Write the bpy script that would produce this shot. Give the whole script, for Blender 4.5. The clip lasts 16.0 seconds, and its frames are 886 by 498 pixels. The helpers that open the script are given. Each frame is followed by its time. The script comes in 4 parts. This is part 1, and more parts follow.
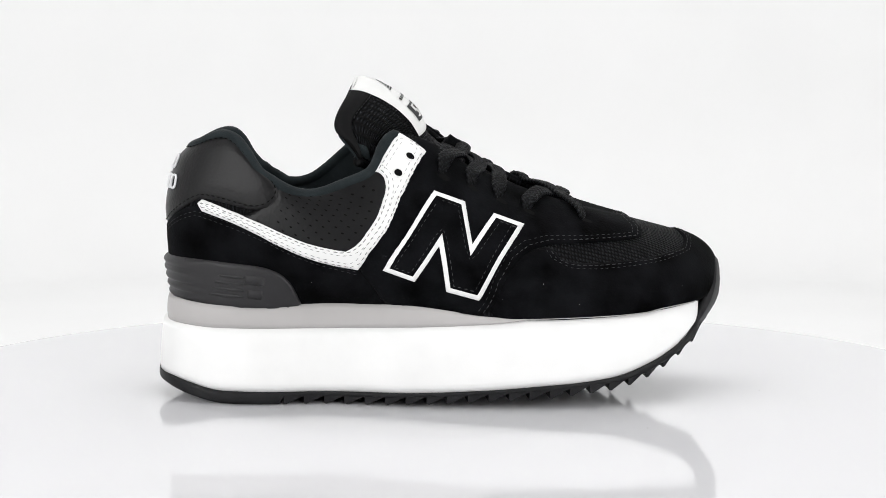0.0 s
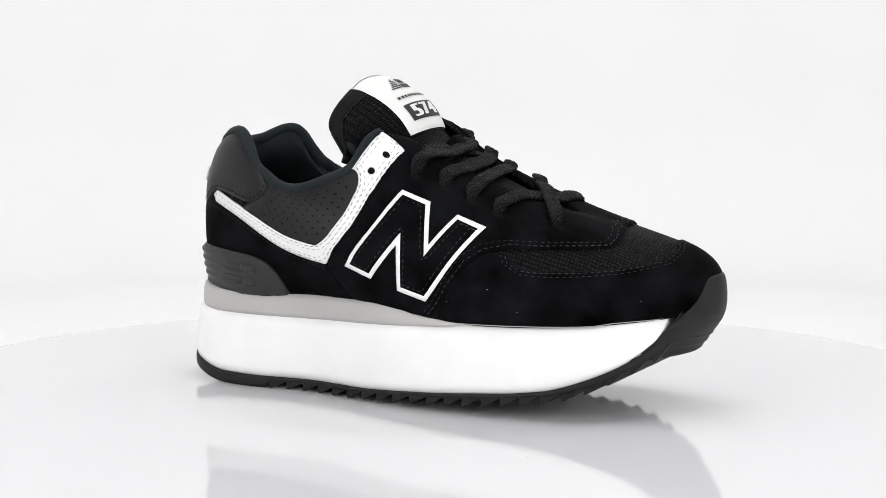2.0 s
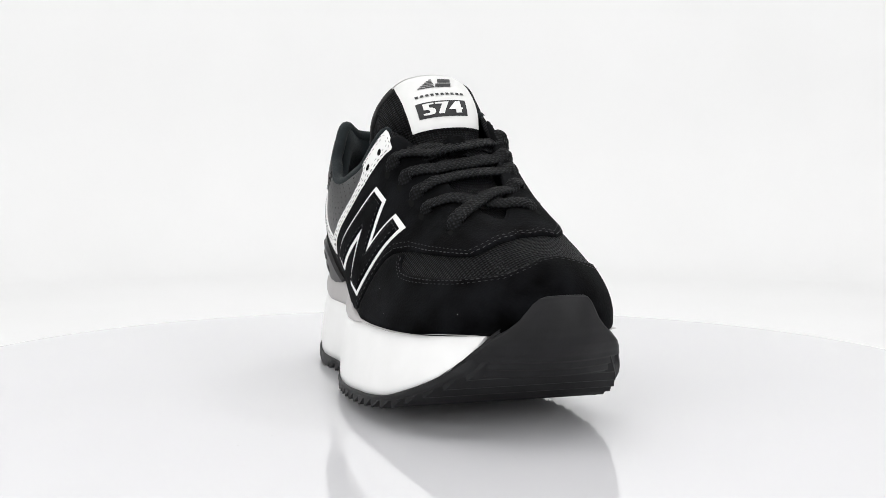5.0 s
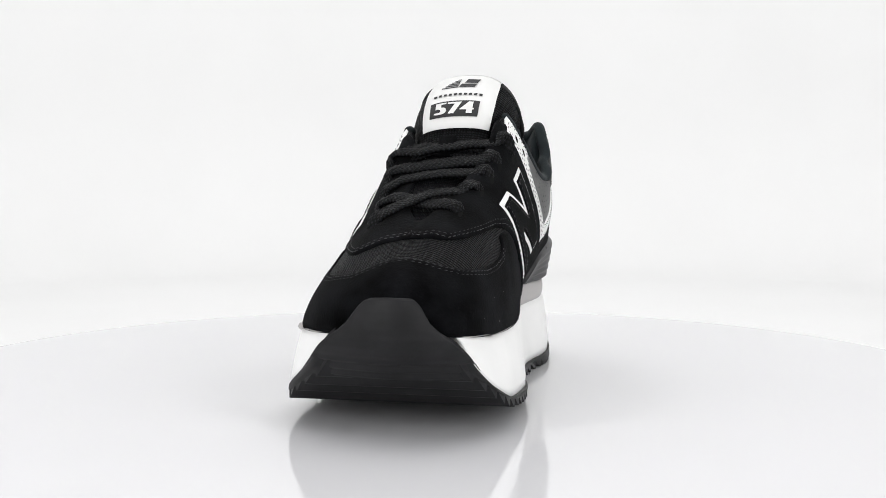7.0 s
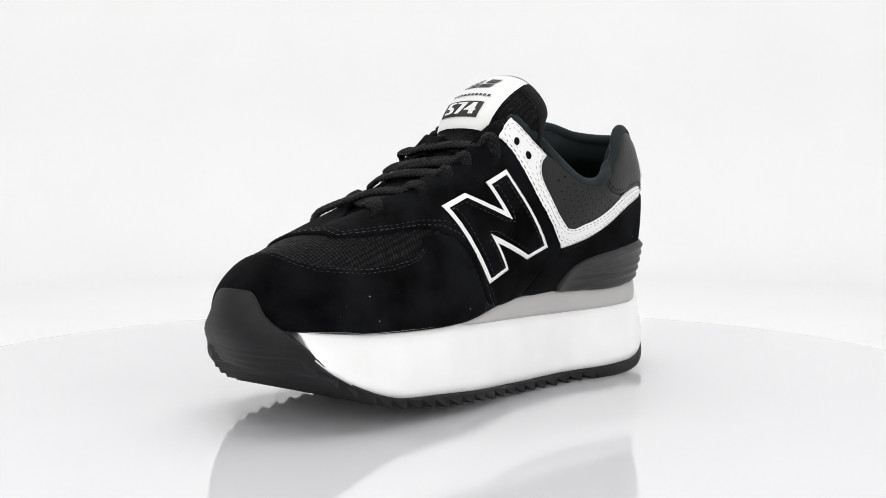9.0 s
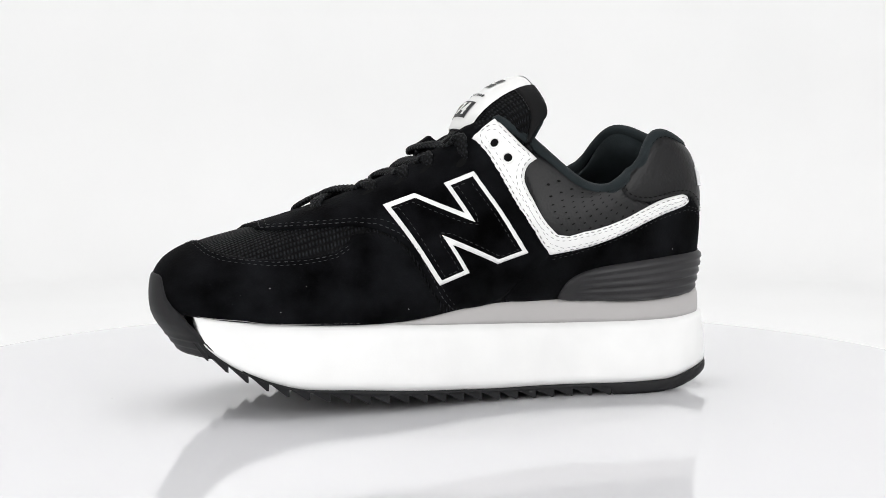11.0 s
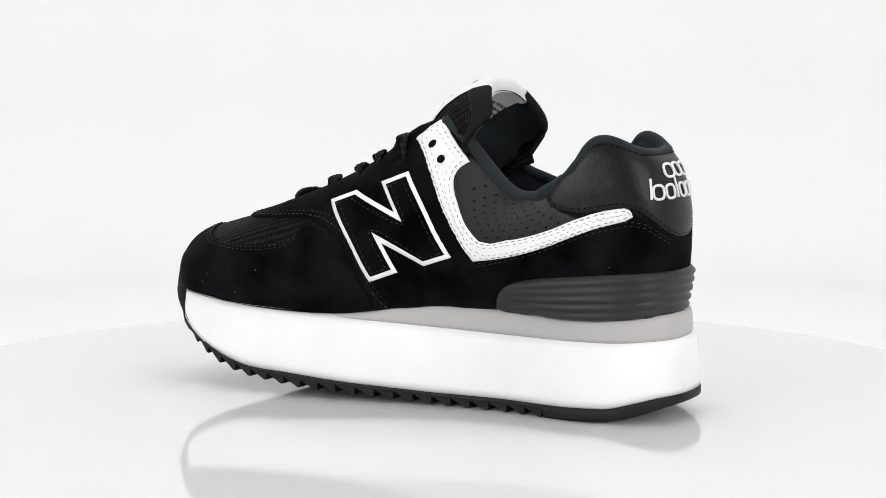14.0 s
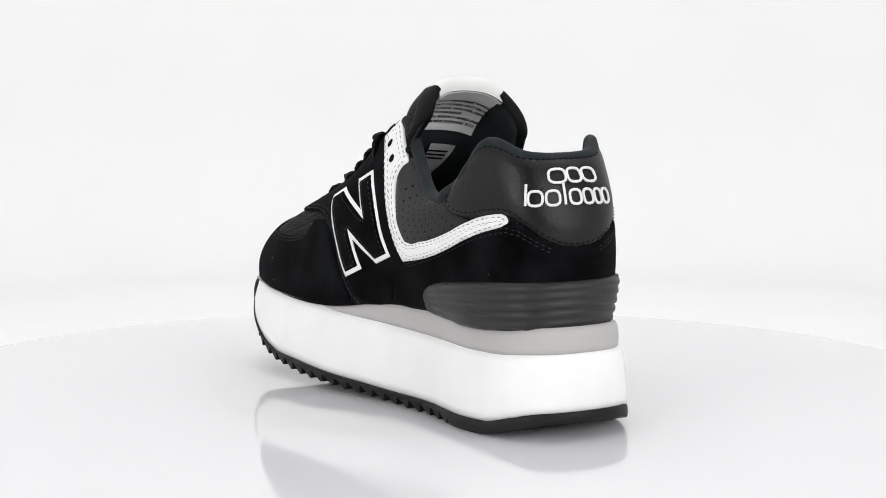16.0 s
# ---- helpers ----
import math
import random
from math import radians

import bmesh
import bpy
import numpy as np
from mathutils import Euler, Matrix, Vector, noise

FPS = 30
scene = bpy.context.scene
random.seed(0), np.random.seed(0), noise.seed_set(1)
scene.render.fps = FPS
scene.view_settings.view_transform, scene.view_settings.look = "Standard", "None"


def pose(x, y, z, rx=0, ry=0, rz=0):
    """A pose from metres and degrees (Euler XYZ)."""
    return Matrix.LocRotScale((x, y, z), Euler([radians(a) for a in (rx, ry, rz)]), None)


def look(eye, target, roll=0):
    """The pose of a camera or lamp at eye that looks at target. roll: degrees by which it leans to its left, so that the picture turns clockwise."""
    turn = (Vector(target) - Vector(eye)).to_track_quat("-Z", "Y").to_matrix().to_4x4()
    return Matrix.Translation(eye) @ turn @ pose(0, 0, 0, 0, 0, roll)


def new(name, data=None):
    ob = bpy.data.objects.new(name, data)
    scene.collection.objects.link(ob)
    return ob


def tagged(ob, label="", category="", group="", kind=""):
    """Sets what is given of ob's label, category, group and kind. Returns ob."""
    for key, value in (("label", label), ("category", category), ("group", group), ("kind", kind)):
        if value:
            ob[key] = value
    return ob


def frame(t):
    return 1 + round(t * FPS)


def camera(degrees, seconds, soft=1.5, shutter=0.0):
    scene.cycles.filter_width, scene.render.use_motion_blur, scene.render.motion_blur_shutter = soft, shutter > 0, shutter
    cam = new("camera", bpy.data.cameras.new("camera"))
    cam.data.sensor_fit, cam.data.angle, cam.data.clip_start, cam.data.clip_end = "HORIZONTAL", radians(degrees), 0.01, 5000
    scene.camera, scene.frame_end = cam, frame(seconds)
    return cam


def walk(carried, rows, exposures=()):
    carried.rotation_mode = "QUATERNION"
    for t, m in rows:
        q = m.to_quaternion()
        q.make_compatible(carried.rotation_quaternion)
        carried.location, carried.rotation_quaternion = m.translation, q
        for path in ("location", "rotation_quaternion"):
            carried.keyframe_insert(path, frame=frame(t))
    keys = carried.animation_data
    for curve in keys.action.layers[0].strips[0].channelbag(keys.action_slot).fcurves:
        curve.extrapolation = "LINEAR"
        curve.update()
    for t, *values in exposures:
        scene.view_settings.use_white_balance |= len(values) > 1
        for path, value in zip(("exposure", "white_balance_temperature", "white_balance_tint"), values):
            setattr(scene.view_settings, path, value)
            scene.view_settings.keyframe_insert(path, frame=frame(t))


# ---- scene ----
from mathutils.geometry import delaunay_2d_cdt

# ---------- camera: stands still on a tripod before the turntable ----------
cam = camera(28.1, 16.0, soft=0.75)
EYE = (-0.0008, -0.88, 0.1628)
CAM_POSE = pose(*EYE, 90 - 5.972, 0, -0.224) @ pose(0, 0, 0, 0, 0, 0.086)
walk(cam, [(0.0, CAM_POSE), (16.0, CAM_POSE)])


# ---------- light: a white photo tent with soft boxes ----------
world = bpy.data.worlds.new("studio_air")
scene.world = world
world.use_nodes = True
world.node_tree.nodes["Background"].inputs[0].default_value = (0.9, 0.94, 1.0, 1)
world.node_tree.nodes["Background"].inputs[1].default_value = 0.05


def soft_box(name, eye, target, sx, sy, watts, colour=(1, 1, 1)):
    lamp = bpy.data.lights.new(name, "AREA")
    lamp.shape, lamp.size, lamp.size_y, lamp.energy, lamp.color = "RECTANGLE", sx, sy, watts, colour
    ob = new(name, lamp)
    ob.matrix_world = look(eye, target)
    return ob


soft_box("soft_box_top", (0.0, 0.10, 1.3), (0, 0.10, 0), 1.3, 1.1, 8.0)
soft_box("soft_box_side", (-0.85, -1.10, 0.50), (0, 0, 0.08), 0.8, 0.9, 10.0)
soft_box("soft_box_side", (0.85, -1.10, 0.50), (0, 0, 0.08), 0.8, 0.9, 10.0)
soft_box("soft_box_back", (0.0, 0.75, 1.2), (0, 1.3, 0.55), 1.6, 0.4, 4.1)
scene.view_settings.exposure = 0.0


# ---------- materials ----------
def material(name, colour, rough=0.6, metal=0.0, spec=0.5, vary=0.12, scale=60.0, grain=900.0,
             bump=0.15, depth=0.0004, sheen=0.0, kind="noise", coat=0.0):
    m = bpy.data.materials.new(name)
    m.use_nodes = True
    nt = m.node_tree
    b = nt.nodes["Principled BSDF"]
    tc = nt.nodes.new("ShaderNodeTexCoord")
    big = nt.nodes.new("ShaderNodeTexNoise")
    big.inputs["Scale"].default_value = scale
    big.inputs["Detail"].default_value = 5
    nt.links.new(tc.outputs["Object"], big.inputs["Vector"])
    ramp = nt.nodes.new("ShaderNodeMapRange")
    ramp.inputs[1].default_value, ramp.inputs[2].default_value = 0.3, 0.7
    ramp.inputs[3].default_value, ramp.inputs[4].default_value = 1 - vary, 1 + vary
    nt.links.new(big.outputs[0], ramp.inputs[0])
    mul = nt.nodes.new("ShaderNodeVectorMath")
    mul.operation = "SCALE"
    mul.inputs[0].default_value = colour
    nt.links.new(ramp.outputs[0], mul.inputs["Scale"])
    nt.links.new(mul.outputs[0], b.inputs["Base Color"])
    b.inputs["Roughness"].default_value = rough
    b.inputs["Metallic"].default_value = metal
    b.inputs["Specular IOR Level"].default_value = spec
    b.inputs["Sheen Weight"].default_value = sheen
    b.inputs["Sheen Roughness"].default_value = 0.5
    b.inputs["Coat Weight"].default_value = coat
    if kind == "leather":
        fine = nt.nodes.new("ShaderNodeTexVoronoi")
        fine.feature = "SMOOTH_F1"
        fine.inputs["Scale"].default_value = grain
        warp = nt.nodes.new("ShaderNodeTexNoise")
        warp.inputs["Scale"].default_value = grain * 0.35
        nt.links.new(tc.outputs["Object"], warp.inputs["Vector"])
        mix = nt.nodes.new("ShaderNodeVectorMath")
        mix.operation = "MULTIPLY_ADD"
        mix.inputs[1].default_value = (0.0010, 0.0010, 0.0010)
        nt.links.new(warp.outputs[1], mix.inputs[0])
        nt.links.new(tc.outputs["Object"], mix.inputs[2])
        nt.links.new(mix.outputs[0], fine.inputs["Vector"])
        height = nt.nodes.new("ShaderNodeMath")
        height.operation = "MULTIPLY"
        height.inputs[1].default_value = -1.0
        nt.links.new(fine.outputs[0], height.inputs[0])
        out = height.outputs[0]
    elif kind == "weave":
        wx = nt.nodes.new("ShaderNodeTexWave")
        wx.bands_direction = "X"
        wy = nt.nodes.new("ShaderNodeTexWave")
        wy.bands_direction = "Y"
        for w in (wx, wy):
            w.inputs["Scale"].default_value = grain
            w.inputs["Distortion"].default_value = 0.6
            nt.links.new(tc.outputs["UV"], w.inputs["Vector"])
        height = nt.nodes.new("ShaderNodeMath")
        height.operation = "MULTIPLY"
        nt.links.new(wx.outputs[1], height.inputs[0])
        nt.links.new(wy.outputs[1], height.inputs[1])
        out = height.outputs[0]
        # shade between the threads is put into the base colour, following weave height
        gap_shade = nt.nodes.new("ShaderNodeMapRange")
        gap_shade.inputs[3].default_value, gap_shade.inputs[4].default_value = 0.15, 2.1
        nt.links.new(out, gap_shade.inputs[0])
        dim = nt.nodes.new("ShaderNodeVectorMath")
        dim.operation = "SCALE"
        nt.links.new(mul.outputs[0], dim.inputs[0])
        nt.links.new(gap_shade.outputs[0], dim.inputs["Scale"])
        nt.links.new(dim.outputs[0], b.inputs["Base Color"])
    else:
        fine = nt.nodes.new("ShaderNodeTexNoise")
        fine.inputs["Scale"].default_value = grain
        fine.inputs["Detail"].default_value = 3
        nt.links.new(tc.outputs["Object"], fine.inputs["Vector"])
        out = fine.outputs[0]
    bm_node = nt.nodes.new("ShaderNodeBump")
    bm_node.inputs["Strength"].default_value = bump
    bm_node.inputs["Distance"].default_value = depth
    nt.links.new(out, bm_node.inputs["Height"])
    nt.links.new(bm_node.outputs[0], b.inputs["Normal"])
    return m


M_SUEDE = material("black_suede", (0.0033, 0.0035, 0.0041), 0.95, spec=0.03, vary=0.98, scale=55, grain=900, bump=0.5, depth=0.0006, sheen=0.016)
M_LEATHER = material("charcoal_leather", (0.0030, 0.0029, 0.0034), 0.40, spec=0.30, vary=0.3, scale=60, grain=760, bump=0.19, depth=0.0006, kind="leather")
M_WHITE_LEATHER = material("white_leather", (0.83, 0.83, 0.82), 0.45, vary=0.03, grain=900, bump=0.25, kind="leather")
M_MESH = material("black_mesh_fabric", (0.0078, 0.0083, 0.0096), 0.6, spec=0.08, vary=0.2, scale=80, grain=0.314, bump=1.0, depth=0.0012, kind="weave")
M_LINING = material("charcoal_lining_fabric", (0.016, 0.021, 0.023), 0.95, spec=0.15, vary=0.2, scale=90, grain=1500, bump=0.6, sheen=0.06)
M_RUBBER = material("dark_grey_rubber", (0.0090, 0.0090, 0.0100), 0.55, spec=0.24, vary=0.25, scale=70, grain=700, bump=0.1)
M_TPU = material("grey_heel_plastic", (0.019, 0.0185, 0.020), 0.45, spec=0.35, vary=0.06, scale=60, grain=900, bump=0.06)
M_FOAM = material("white_foam", (0.88, 0.88, 0.872), 0.55, spec=0.35, vary=0.03, scale=40, grain=1300, bump=0.12, depth=0.0002)
M_GREY_FOAM = material("grey_foam", (0.46, 0.445, 0.44), 0.6, spec=0.3, vary=0.03, scale=40, grain=1300, bump=0.12, depth=0.0002)
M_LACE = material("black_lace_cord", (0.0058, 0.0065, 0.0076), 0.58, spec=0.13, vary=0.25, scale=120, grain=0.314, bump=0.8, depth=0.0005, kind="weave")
M_THREAD = material("black_thread", (0.030, 0.030, 0.032), 0.6, spec=0.25, vary=0.3)
M_BINDING = material("black_binding_tape", (0.0042, 0.0042, 0.0046), 0.6, spec=0.12, vary=0.15, grain=1800, bump=0.3)
M_GREY_THREAD = material("grey_thread", (0.36, 0.36, 0.35), 0.6, vary=0.1)
M_SADDLE_THREAD = material("dark_grey_thread", (0.25, 0.25, 0.25), 0.6, vary=0.2)
M_WHITE_THREAD = material("white_thread", (0.78, 0.78, 0.79), 0.5, vary=0.05, grain=2500, bump=0.5)
M_LABEL = material("white_woven_label", (0.74, 0.74, 0.73), 0.7, vary=0.03, grain=2200, bump=0.25)
M_SATIN = material("white_satin_label", (0.88, 0.88, 0.88), 0.4, vary=0.03, grain=2200, bump=0.15)
M_INK = material("black_print", (0.012, 0.012, 0.013), 0.6, vary=0.05)
M_DARK = material("dark_hole", (0.004, 0.004, 0.004), 0.9, vary=0.05, spec=0.1)
M_DISC = material("white_acrylic", (0.685, 0.682, 0.704), 0.06, spec=0.30, vary=0.008, scale=6, grain=300, bump=0.01)
disc_skin = M_DISC.node_tree.nodes["Principled BSDF"]
disc_skin.inputs["Subsurface Weight"].default_value = 0.85      # milky acrylic lets light spread under the sole
disc_skin.inputs["Subsurface Radius"].default_value = (1.0, 1.0, 1.0)
disc_skin.inputs["Subsurface Scale"].default_value = 0.03
M_ROOM = material("dark_studio_paint", (0.10, 0.10, 0.10), 0.9, spec=0.1, vary=0.1, scale=4, grain=200)
M_TENT = material("white_tent_cloth", (0.86, 0.86, 0.86), 0.9, spec=0.1, vary=0.01, scale=5, grain=400, bump=0.05)


# ---------- helpers for meshes ----------
def mesh_object(name, verts, faces, mat, parent=None, label="", smooth=True, uv=None):
    me = bpy.data.meshes.new(name)
    me.from_pydata([tuple(map(float, v)) for v in verts], [], [tuple(map(int, f)) for f in faces])
    me.materials.append(mat)
    me.polygons.foreach_set("use_smooth", [smooth] * len(me.polygons))
    if uv is not None:
        lay = me.uv_layers.new(name="UVMap")
        idx = np.empty(len(me.loops), dtype=np.int32)
        me.loops.foreach_get("vertex_index", idx)
        lay.data.foreach_set("uv", np.asarray(uv, dtype=np.float32)[idx].ravel())
    me.update()
    ob = new(name, me)
    if parent:
        ob.parent = parent
    if label:
        ob["label"] = label
    return ob


def grid_faces(n, m, wrap=False):
    """Quads of an n by m lattice of points; wrap closes the first direction."""
    out = []
    for i in range(n if wrap else n - 1):
        k = (i + 1) % n
        for j in range(m - 1):
            out.append((i * m + j, k * m + j, k * m + j + 1, i * m + j + 1))
    return out


# ---------- the shoe's body as a loft: heel centre q=0, toe centre q=8, lateral side 0..8, medial side 8..16 ----------
def ring(x, y_lat, y_med, z, z_med=None, x_med=None):
    z_med = z if z_med is None else z_med
    x_med = x if x_med is None else x_med
    lat = np.stack([x, y_lat, z], 1)
    med = np.stack([x_med, y_med, z_med], 1)
    return np.concatenate([lat, med[-2:0:-1]])


def loop_at(points, q):
    """Periodic Catmull-Rom through 16 points."""
    q = np.asarray(q, float) % 16
    i = np.floor(q).astype(int)
    t = (q - i)[..., None]
    p0, p1, p2, p3 = (points[(i + k) % 16] for k in (-1, 0, 1, 2))
    return 0.5 * (2 * p1 + (p2 - p0) * t + (2 * p0 - 5 * p1 + 4 * p2 - p3) * t ** 2 + (3 * p1 - p0 - 3 * p2 + p3) * t ** 3)


FEATHER = ring([-0.1280, -0.1200, -0.092, -0.055, -0.010, 0.035, 0.085, 0.1268, 0.1437],
               [0.009, -0.012, -0.025, -0.026, -0.0395, -0.0470, -0.0438, -0.0218, 0.0112],
               [0.009, 0.030, 0.0380, 0.0335, 0.0385, 0.0475, 0.0474, 0.0388, 0.0112],
               [0.0490, 0.0480, 0.0463, 0.0478, 0.0468, 0.0416, 0.0424, 0.0464, 0.0495])
WALL = ring([-0.1342, -0.1252, -0.0960, -0.0576, -0.0124, 0.0291, 0.0780, 0.1275, 0.1490],
            [0.0090, -0.0180, -0.0329, -0.0419, -0.0449, -0.0399, -0.0429, -0.0262, 0.0112],
            [0.0090, 0.0360, 0.0447, 0.0484, 0.0469, 0.0462, 0.0497, 0.0442, 0.0112],
            [0.0773, 0.0763, 0.0713, 0.0683, 0.0673, 0.0623, 0.0635, 0.0695, 0.0780],
            [0.0773, 0.0763, 0.0713, 0.0683, 0.0673, 0.0623, 0.0635, 0.0695, 0.0780],
            [-0.1342, -0.1252, -0.0960, -0.0573, -0.0112, 0.0297, 0.0783, 0.1275, 0.1490])
SHOULDER = ring([-0.1345, -0.1260, -0.1000, -0.0638, -0.0296, 0.0004, 0.0450, 0.0940, 0.1270],
                [0.0100, -0.0110, -0.0249, -0.0365, -0.0350, -0.0259, -0.0152, -0.0090, 0.0105],
                [0.0100, 0.0340, 0.0437, 0.0492, 0.0480, 0.0453, 0.0401, 0.0298, 0.0105],
                [0.1083, 0.1073, 0.1093, 0.0913, 0.0953, 0.1050, 0.0925, 0.0828, 0.0788],
                [0.1083, 0.1073, 0.1093, 0.0913, 0.0953, 0.1053, 0.0963, 0.0862, 0.0795],
                [-0.1345, -0.1260, -0.1000, -0.0636, -0.0287, 0.0011, 0.0456, 0.0940, 0.1270])
TOP = ring([-0.1205, -0.1180, -0.1010, -0.0820, -0.0559, -0.0200, 0.0159, 0.0490, 0.0730],
           [0.0110, -0.0060, -0.0190, -0.0283, -0.0299, -0.0182, -0.0053, -0.0024, 0.0084],
           [0.0110, 0.0290, 0.0380, 0.0424, 0.0431, 0.0317, 0.0263, 0.0190, 0.0080],
           [0.1220, 0.1232, 0.1276, 0.1078, 0.1020, 0.1290, 0.1117, 0.0983, 0.0906],
           [0.1220, 0.1228, 0.1276, 0.1100, 0.1035, 0.1360, 0.1170, 0.1015, 0.0915],
           [-0.1205, -0.1180, -0.1010, -0.0849, -0.0617, -0.0181, 0.0167, 0.0490, 0.0730])


def body(q, v):
    """Points of the outer skin; v goes from the sole's edge, 0, to the collar or throat, 1."""
    v = np.asarray(v, float)[..., None]
    a, b, c, d = (loop_at(r, q) for r in (FEATHER, WALL, SHOULDER, TOP))
    w = 1 - v
    return w ** 3 * a + 3 * w * w * v * b + 3 * w * v * v * c + v ** 3 * d


def collar_line(q):
    """The height v at which the upper ends: all the way up, but lower behind the lateral eyestay."""
    q = np.asarray(q, float) % 16
    return 1 - 0.085 * np.exp(-((q - 4.47) / 0.27) ** 2)


def body_normal(q, v):
    e = 1e-3
    v = np.clip(v, 0, 1)
    dq = body(q + e, v) - body(q - e, v)
    dv = body(q, np.minimum(v + e, 1)) - body(q, np.maximum(v - e, 0))
    n = np.cross(dq, dv)
    n = n / (np.linalg.norm(n, axis=-1, keepdims=True) + 1e-12)
    return n


def spline(keys, x):
    """Smooth curve through (x, value) pairs, Hermite with limited slopes."""
    k = np.asarray(keys, float)
    X, Y = k[:, 0], k[:, 1]
    d = np.diff(Y) / np.diff(X)
    m = np.concatenate([[d[0]], np.where(d[1:] * d[:-1] > 0, 2 * d[1:] * d[:-1] / (d[1:] + d[:-1] + 1e-15), 0), [d[-1]]])
    x = np.clip(np.asarray(x, float), X[0], X[-1])
    i = np.clip(np.searchsorted(X, x) - 1, 0, len(X) - 2)
    h = X[i + 1] - X[i]
    t = (x - X[i]) / h
    return ((1 + 2 * t) * (1 - t) ** 2 * Y[i] + t * (1 - t) ** 2 * h * m[i] + t * t * (3 - 2 * t) * Y[i + 1] + t * t * (t - 1) * h * m[i + 1])


# the sole's plan outline, and the heights of its layers along the shoe
SOLE_RING = ring([-0.1355, -0.127, -0.092, -0.052, -0.010, 0.035, 0.085, 0.1304, 0.1476],
                 [0.010, -0.017, -0.028, -0.0290, -0.0415, -0.0483, -0.0456, -0.0220, 0.0113],
                 [0.010, 0.0312, 0.0384, 0.0345, 0.0385, 0.0470, 0.0480, 0.0402, 0.0113],
                 [0.0] * 9)
Z_TOP = [(-0.14, 0.0495), (-0.131, 0.0492), (-0.1145, 0.0475), (-0.086, 0.0463), (-0.066, 0.0475), (-0.045, 0.0480), (-0.020, 0.0480),
         (0.004, 0.0456), (0.0135, 0.0437), (0.04, 0.0421), (0.07, 0.0427), (0.098, 0.0436), (0.1086, 0.0452), (0.13, 0.0470), (0.15, 0.0495)]
Z_GREY = [(-0.14, 0.0380), (-0.134, 0.0378), (-0.104, 0.0362), (-0.06, 0.0360), (-0.023, 0.0372), (0.016, 0.0392), (0.036, 0.0412),
          (0.042, 0.0430), (0.06, 0.050), (0.15, 0.07)]
Z_LOW = [(-0.14, 0.0134), (-0.1345, 0.0130), (-0.1287, 0.0122), (-0.1204, 0.0100), (-0.1042, 0.0064), (-0.077, 0.0059), (-0.0235, 0.0063), (0.016, 0.0082),
         (0.044, 0.0103), (0.0785, 0.0134), (0.099, 0.0194), (0.1147, 0.0272), (0.1275, 0.0378), (0.1330, 0.0452), (0.1368, 0.0492), (0.15, 0.0530)]
Z_OUT = [(-0.14, 0.0100), (-0.1348, 0.0090), (-0.1205, 0.0042), (-0.1043, 0.0005), (-0.095, 0.0001), (-0.077, 0.0001), (-0.040, 0.0003), (0.0044, 0.0022), (0.032, 0.0038),
         (0.051, 0.0048), (0.066, 0.0066), (0.0794, 0.0080), (0.0887, 0.0099), (0.0977, 0.0128), (0.1063, 0.0165), (0.1142, 0.0207),
         (0.1225, 0.0255), (0.1333, 0.0340), (0.15, 0.0430)]


def low_skew(x, y):
    """The rubber's upper edge at the toe runs lower on the medial side than on the lateral."""
    side = np.clip((np.asarray(y, float) - 0.0113) / 0.02, -1, 1)
    return np.clip((np.asarray(x, float) - 0.06) / 0.045, 0, 1) * np.where(side > 0, -0.0019, -0.0010) * side


# ---------- the place: tent, table and turntable ----------
def revolve(profile, n=128):
    verts = [(r * math.cos(2 * math.pi * i / n), r * math.sin(2 * math.pi * i / n), z) for i in range(n) for r, z in profile]
    return verts, grid_faces(n, len(profile), wrap=True)


def build_tent():
    """A white cloth cove behind, beside and above the turntable, open towards the camera's dark room."""
    sweep = [(1.5, -0.12)] + [(1.5 + 0.25 * math.sin(a), 0.13 - 0.25 * math.cos(a)) for a in np.linspace(0.1, math.pi / 2, 10)]
    prof = [(0.0, -0.12)] + sweep + [(1.75, 1.4), (1.6, 1.6), (0.0, 1.62)]
    v, f = revolve(prof)
    v = np.array(v)
    v[:, 0] *= 0.92
    tent, room = [], []
    for face in f:
        c = v[list(face)].mean(0)
        (room if c[1] < -0.62 - 0.25 * abs(c[0]) and c[2] > -0.1 else tent).append(face)
    tagged(mesh_object("backdrop", v, tent, M_TENT), "seamless white cloth photo tent round the turntable", "backdrop", kind="structure")
    tagged(mesh_object("wall_studio", v, room, M_ROOM), "dark studio wall behind the tripod", "wall", kind="structure")


def build_turntable():
    table = new("turntable")
    tagged(table, "round glossy white acrylic turntable carrying the sneaker", "turntable")
    r = 0.287
    prof = [(0.0, 0.0)] + [(x, 0.0) for x in (0.1, 0.2, r - 0.0030, r - 0.0016)] + [(r - 0.0005, -0.0005), (r, -0.0016), (r, -0.0064), (r - 0.0016, -0.008), (r - 0.0030, -0.008), (0.0, -0.008)]
    v, f = revolve(prof, 192)
    disc = mesh_object("disc", v, f, M_DISC, table)
    for x, y, s in ((0.1011, -0.1242, 0.0007), (0.0856, -0.1057, 0.0005), (0.16, -0.02, 0.0004), (-0.12, 0.13, 0.0005)):
        mesh_object("dust_speck", [(x - s, y, 0.0002), (x, y - s * 0.5, 0.0002), (x + s, y, 0.0003), (x, y + s * 0.6, 0.0004)], [(0, 1, 2, 3)], M_GREY_THREAD, disc, "grey dust speck")
    v, f = revolve([(0.0, -0.0085), (0.115, -0.0085), (0.125, -0.02), (0.13, -0.118), (0.0, -0.118)], 96)
    mesh_object("motor_base", v, f, M_DISC, table, "white cylindrical motor housing")
    return table


